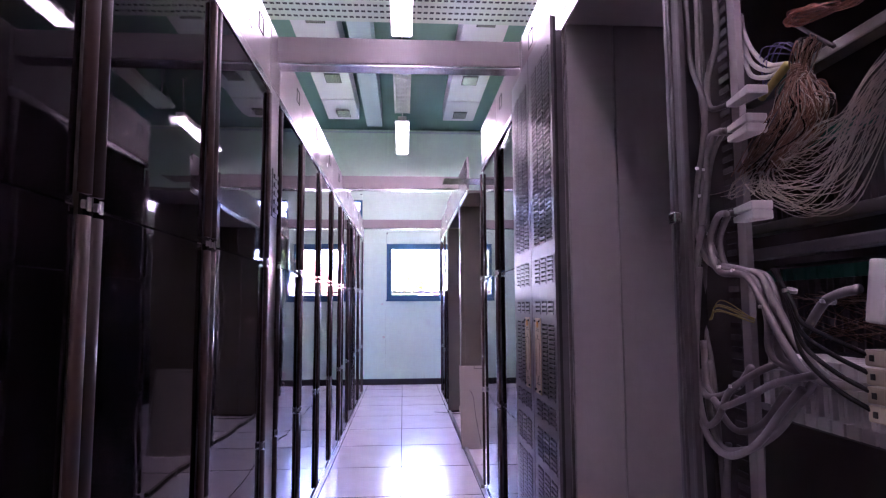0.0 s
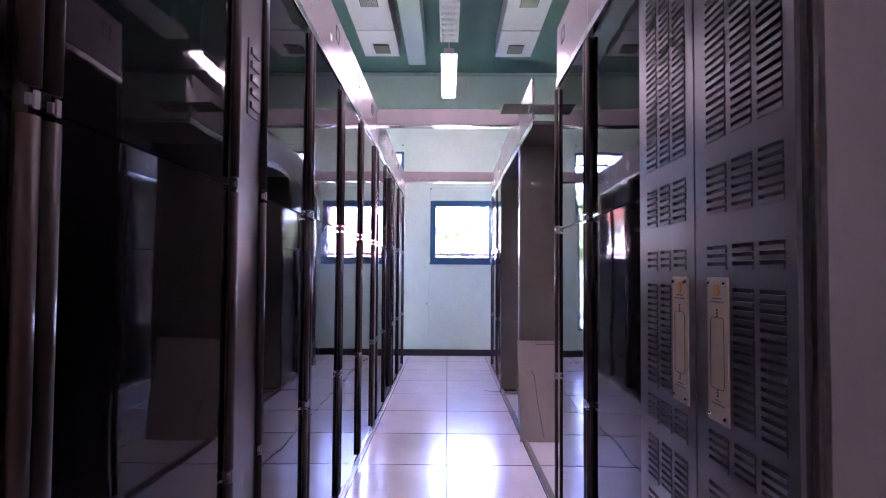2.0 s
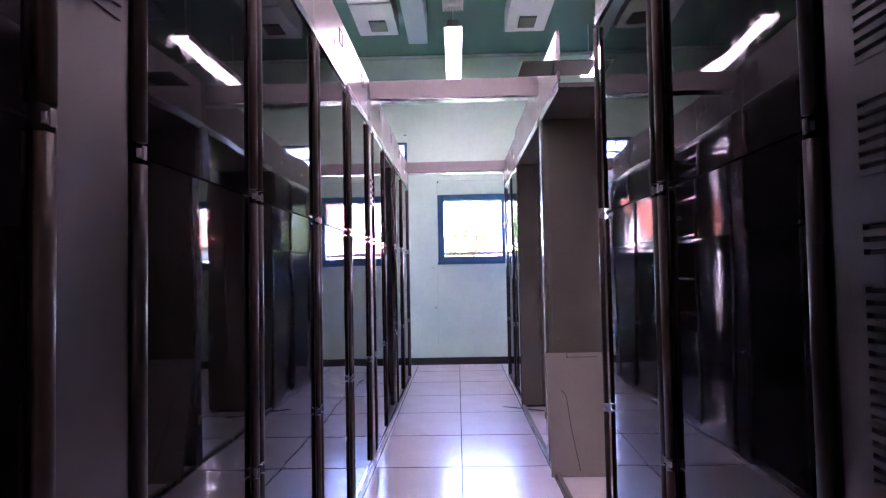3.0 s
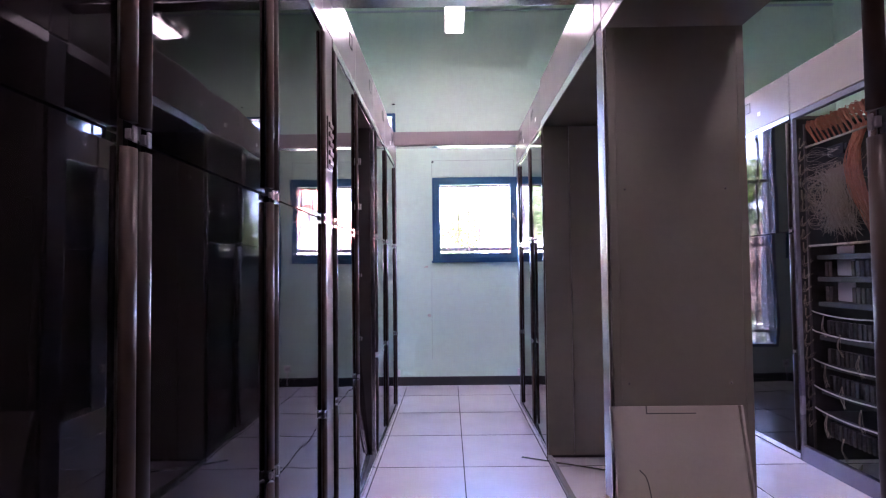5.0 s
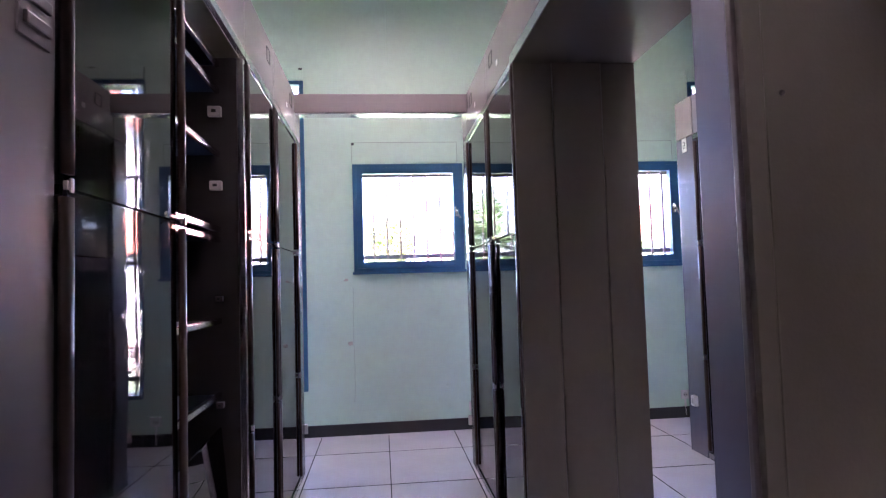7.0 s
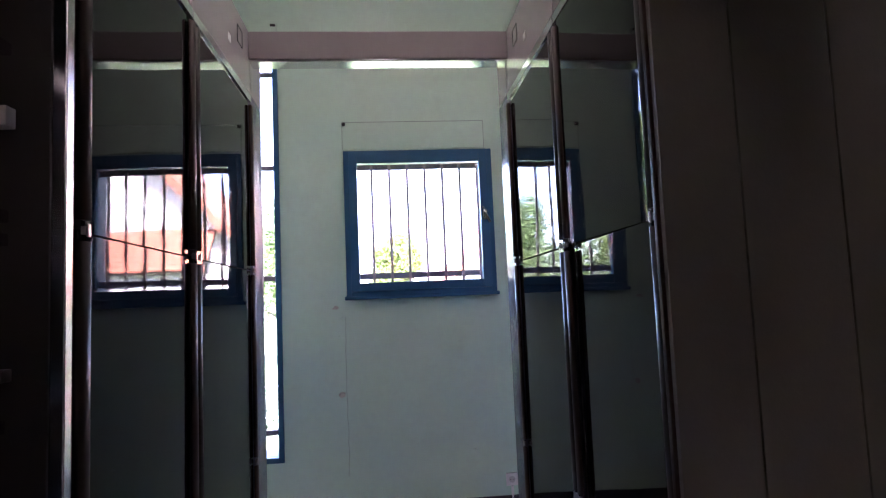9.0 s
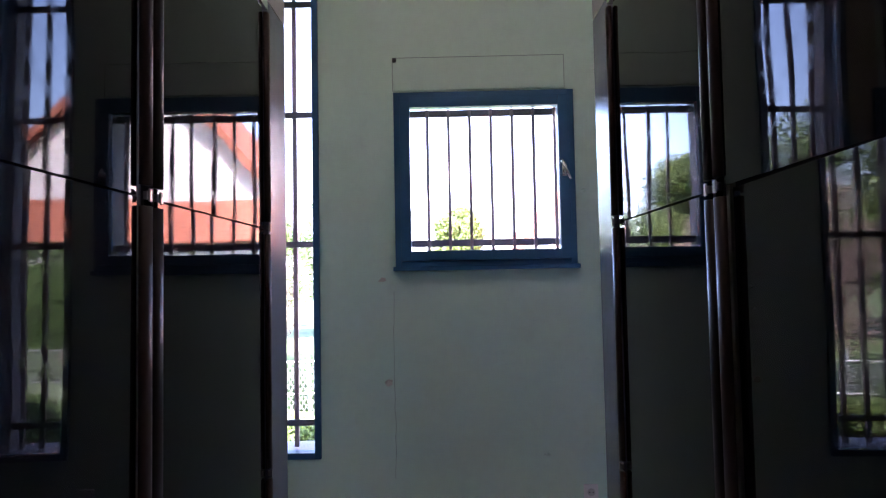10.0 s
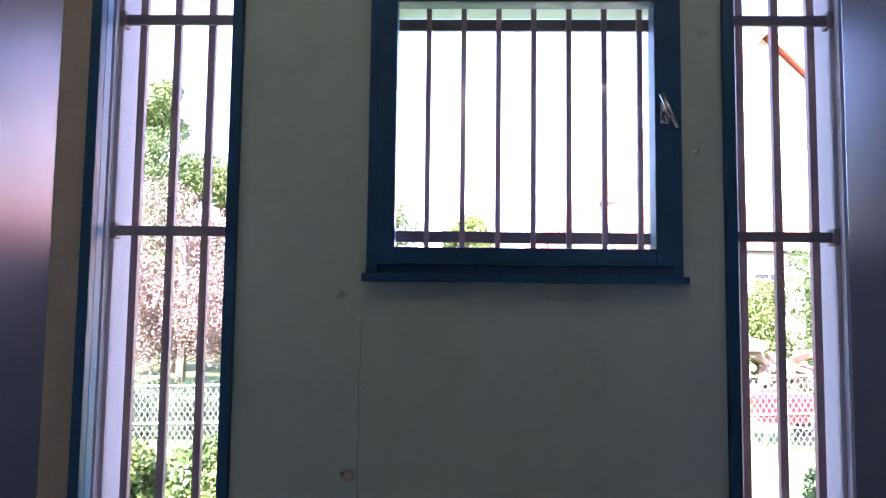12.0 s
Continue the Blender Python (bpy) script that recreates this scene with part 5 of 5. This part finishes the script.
part("side_sheet", boxes([((0.04, 0.80, 0.03), (0.58, 0.812, 2.4))], 0.002), M["dark"], Q)
part("side_sheet", boxes([((0.04, 0.003, 0.03), (0.58, 0.012, 2.4))], 0.002), M["dark"], Q)
part("upright", boxes([((0.05, 0.735, 0.1), (0.065, 0.75, 2.35))], 0.001), M["inner"], Q)
for z in (2.185, 1.495):
    cable(Q, [(0.06, 0.02, z), (0.06, 0.75, z)], 0.010, M["dullw"], "tray_bar", 2, 8)
for z in (1.04, 0.91, 0.71, 0.53, 0.38):
    cable(Q, [(0.07, 0.78, z + 0.03), (0.06, 0.70, z), (0.06, 0.4, z - 0.02), (0.06, 0.02, z - 0.01)], 0.006, M["plug"], "wire_tray", 5, 6)
for z in (1.40, 1.25, 1.08, 0.85, 0.66, 0.48, 0.33):
    part("card_shelf", boxes([((0.10, 0.03, z), (0.5, 0.72, z + 0.03))], 0.002), M["dark"], Q)
bm = bmesh.new()
for z0 in (1.285, 1.115, 0.885, 0.695, 0.515, 0.20):
    for i in range(14):
        if z0 > 1.0 and 8 <= i <= 11:
            continue
        box(bm, (0.12, 0.05 + i * 0.045, z0), (0.15, 0.08 + i * 0.045, z0 + 0.10))
o = part("card", bm, M["carddim"], Q)
o["kind"] = "stuff"
# added plates, painted as the window light seen between the shelves
for z0, z1 in ((1.29, 1.395), (1.12, 1.245), (1.435, 1.485)):
    part("cover_plate", boxes([((0.16, 0.43, z0), (0.17, 0.60, z1))], 0.003), M["cover"], Q, "pale plate painted as light coming through the rack")
part("relay", boxes([((0.10, 0.40, 2.08), (0.2, 0.56, 2.15)), ((0.098, 0.36, 2.10), (0.18, 0.39, 2.14))], 0.004), M["cabled"], Q, "black relay can")
for k in range(14):
    y = 0.70 - 0.05 * k
    wire_bundle(Q, "orange_wiring", ((0.10, y - 0.02, 2.205), (0.10, y - 0.03, 2.205)), ((0.16, y, 2.30), (0.16, y - 0.02, 2.32)), ((0.055, y, 2.33), (0.055, y - 0.01, 2.35)), 14, 0.0026, M["orangew"], 0.006, 40 + k)
wire_bundle(Q, "orange_wiring", ((0.07, 0.25, 2.22), (0.07, 0.12, 2.22)), ((0.08, 0.10, 1.50), (0.08, 0.02, 1.50)), ((0.05, 0.30, 1.95), (0.05, 0.16, 1.9)), 90, 0.003, M["orangew"], 0.012, 12)
wire_bundle(Q, "pale_wiring", ((0.09, 0.70, 1.98), (0.09, 0.20, 2.02)), ((0.10, 0.66, 1.66), (0.09, 0.22, 1.60)), ((0.07, 0.58, 1.85), (0.08, 0.30, 1.75)), 170, 0.0013, M["dullw"], 0.06, 13)
wire_bundle(Q, "pale_wiring", ((0.09, 0.50, 1.98), (0.09, 0.40, 2.0)), ((0.09, 0.60, 1.60), (0.09, 0.28, 1.58)), ((0.06, 0.50, 1.80), (0.07, 0.40, 1.72)), 90, 0.0014, M["dullw"], 0.03, 14)
for k in range(7):
    z = 2.12 - k * 0.075
    wire_bundle(Q, "pale_wiring", ((0.06, 0.745, z), (0.06, 0.74, z)), ((0.10, 0.55, z - 0.05), (0.10, 0.40, z + 0.02)), ((0.05, 0.66, z - 0.05), (0.06, 0.62, z + 0.03)), 8, 0.0013, M["dullw"], 0.015, 60 + k)
for k in range(22):
    z = 2.26 - k * 0.092
    wire_bundle(Q, "side_wiring", ((0.05, 0.785, z), (0.05, 0.788, z)), ((0.06, 0.74, z - 0.03), (0.06, 0.72, z - 0.035)), ((0.035, 0.775, z - 0.06), (0.035, 0.755, z - 0.075)), 5, 0.0014, M["dullw"], 0.007, 20 + k)
for k in range(9):
    y = 0.60 - 0.17 * (k % 3)
    z = 1.02 - 0.11 * k
    wire_bundle(Q, "hanging_wiring", ((0.06, y, z), (0.06, y + 0.01, z)), ((0.07, y - 0.02, z - 0.13), (0.07, y + 0.01, z - 0.15)), ((0.05, y - 0.01, z - 0.07), (0.05, y + 0.02, z - 0.08)), 6, 0.0015, M["dullw"], 0.006, 80 + k)


# ---- floor tiles ----
def build_floor():
    wide, deep = 0.60, 0.83
    xs = [i * wide for i in range(-5, 8)]
    ys = [YW - 0.60]
    while ys[-1] > Y0:
        ys.append(ys[-1] - 0.82)
    ys = [YW] + ys
    floor_ob = bpy.data.objects["floor"]
    mesh = {}
    for i in range(len(xs) - 1):
        for j in range(len(ys) - 1):
            x0, x1, y1, y0 = xs[i], xs[i + 1], ys[j], ys[j + 1]
            k = round(y1 - y0, 3)
            if k not in mesh:
                bm = boxes([((-wide / 2 + 0.0035, -k / 2 + 0.005, -0.012), (wide / 2 - 0.0035, k / 2 - 0.005, 0.0))])
                me = bpy.data.meshes.new("floor_tile")
                bm.to_mesh(me)
                bm.free()
                me.materials.append(M["tile"])
                me.materials.append(M["joint"])
                for f in me.polygons:
                    f.material_index = 0 if abs(f.normal.z) > 0.5 else 1
                mesh[k] = me
            ob = new("floor_tile", mesh[k])
            ob.location = ((x0 + x1) / 2, (y0 + y1) / 2, random.uniform(-0.0004, 0.0004))
            ob.parent = floor_ob


build_floor()
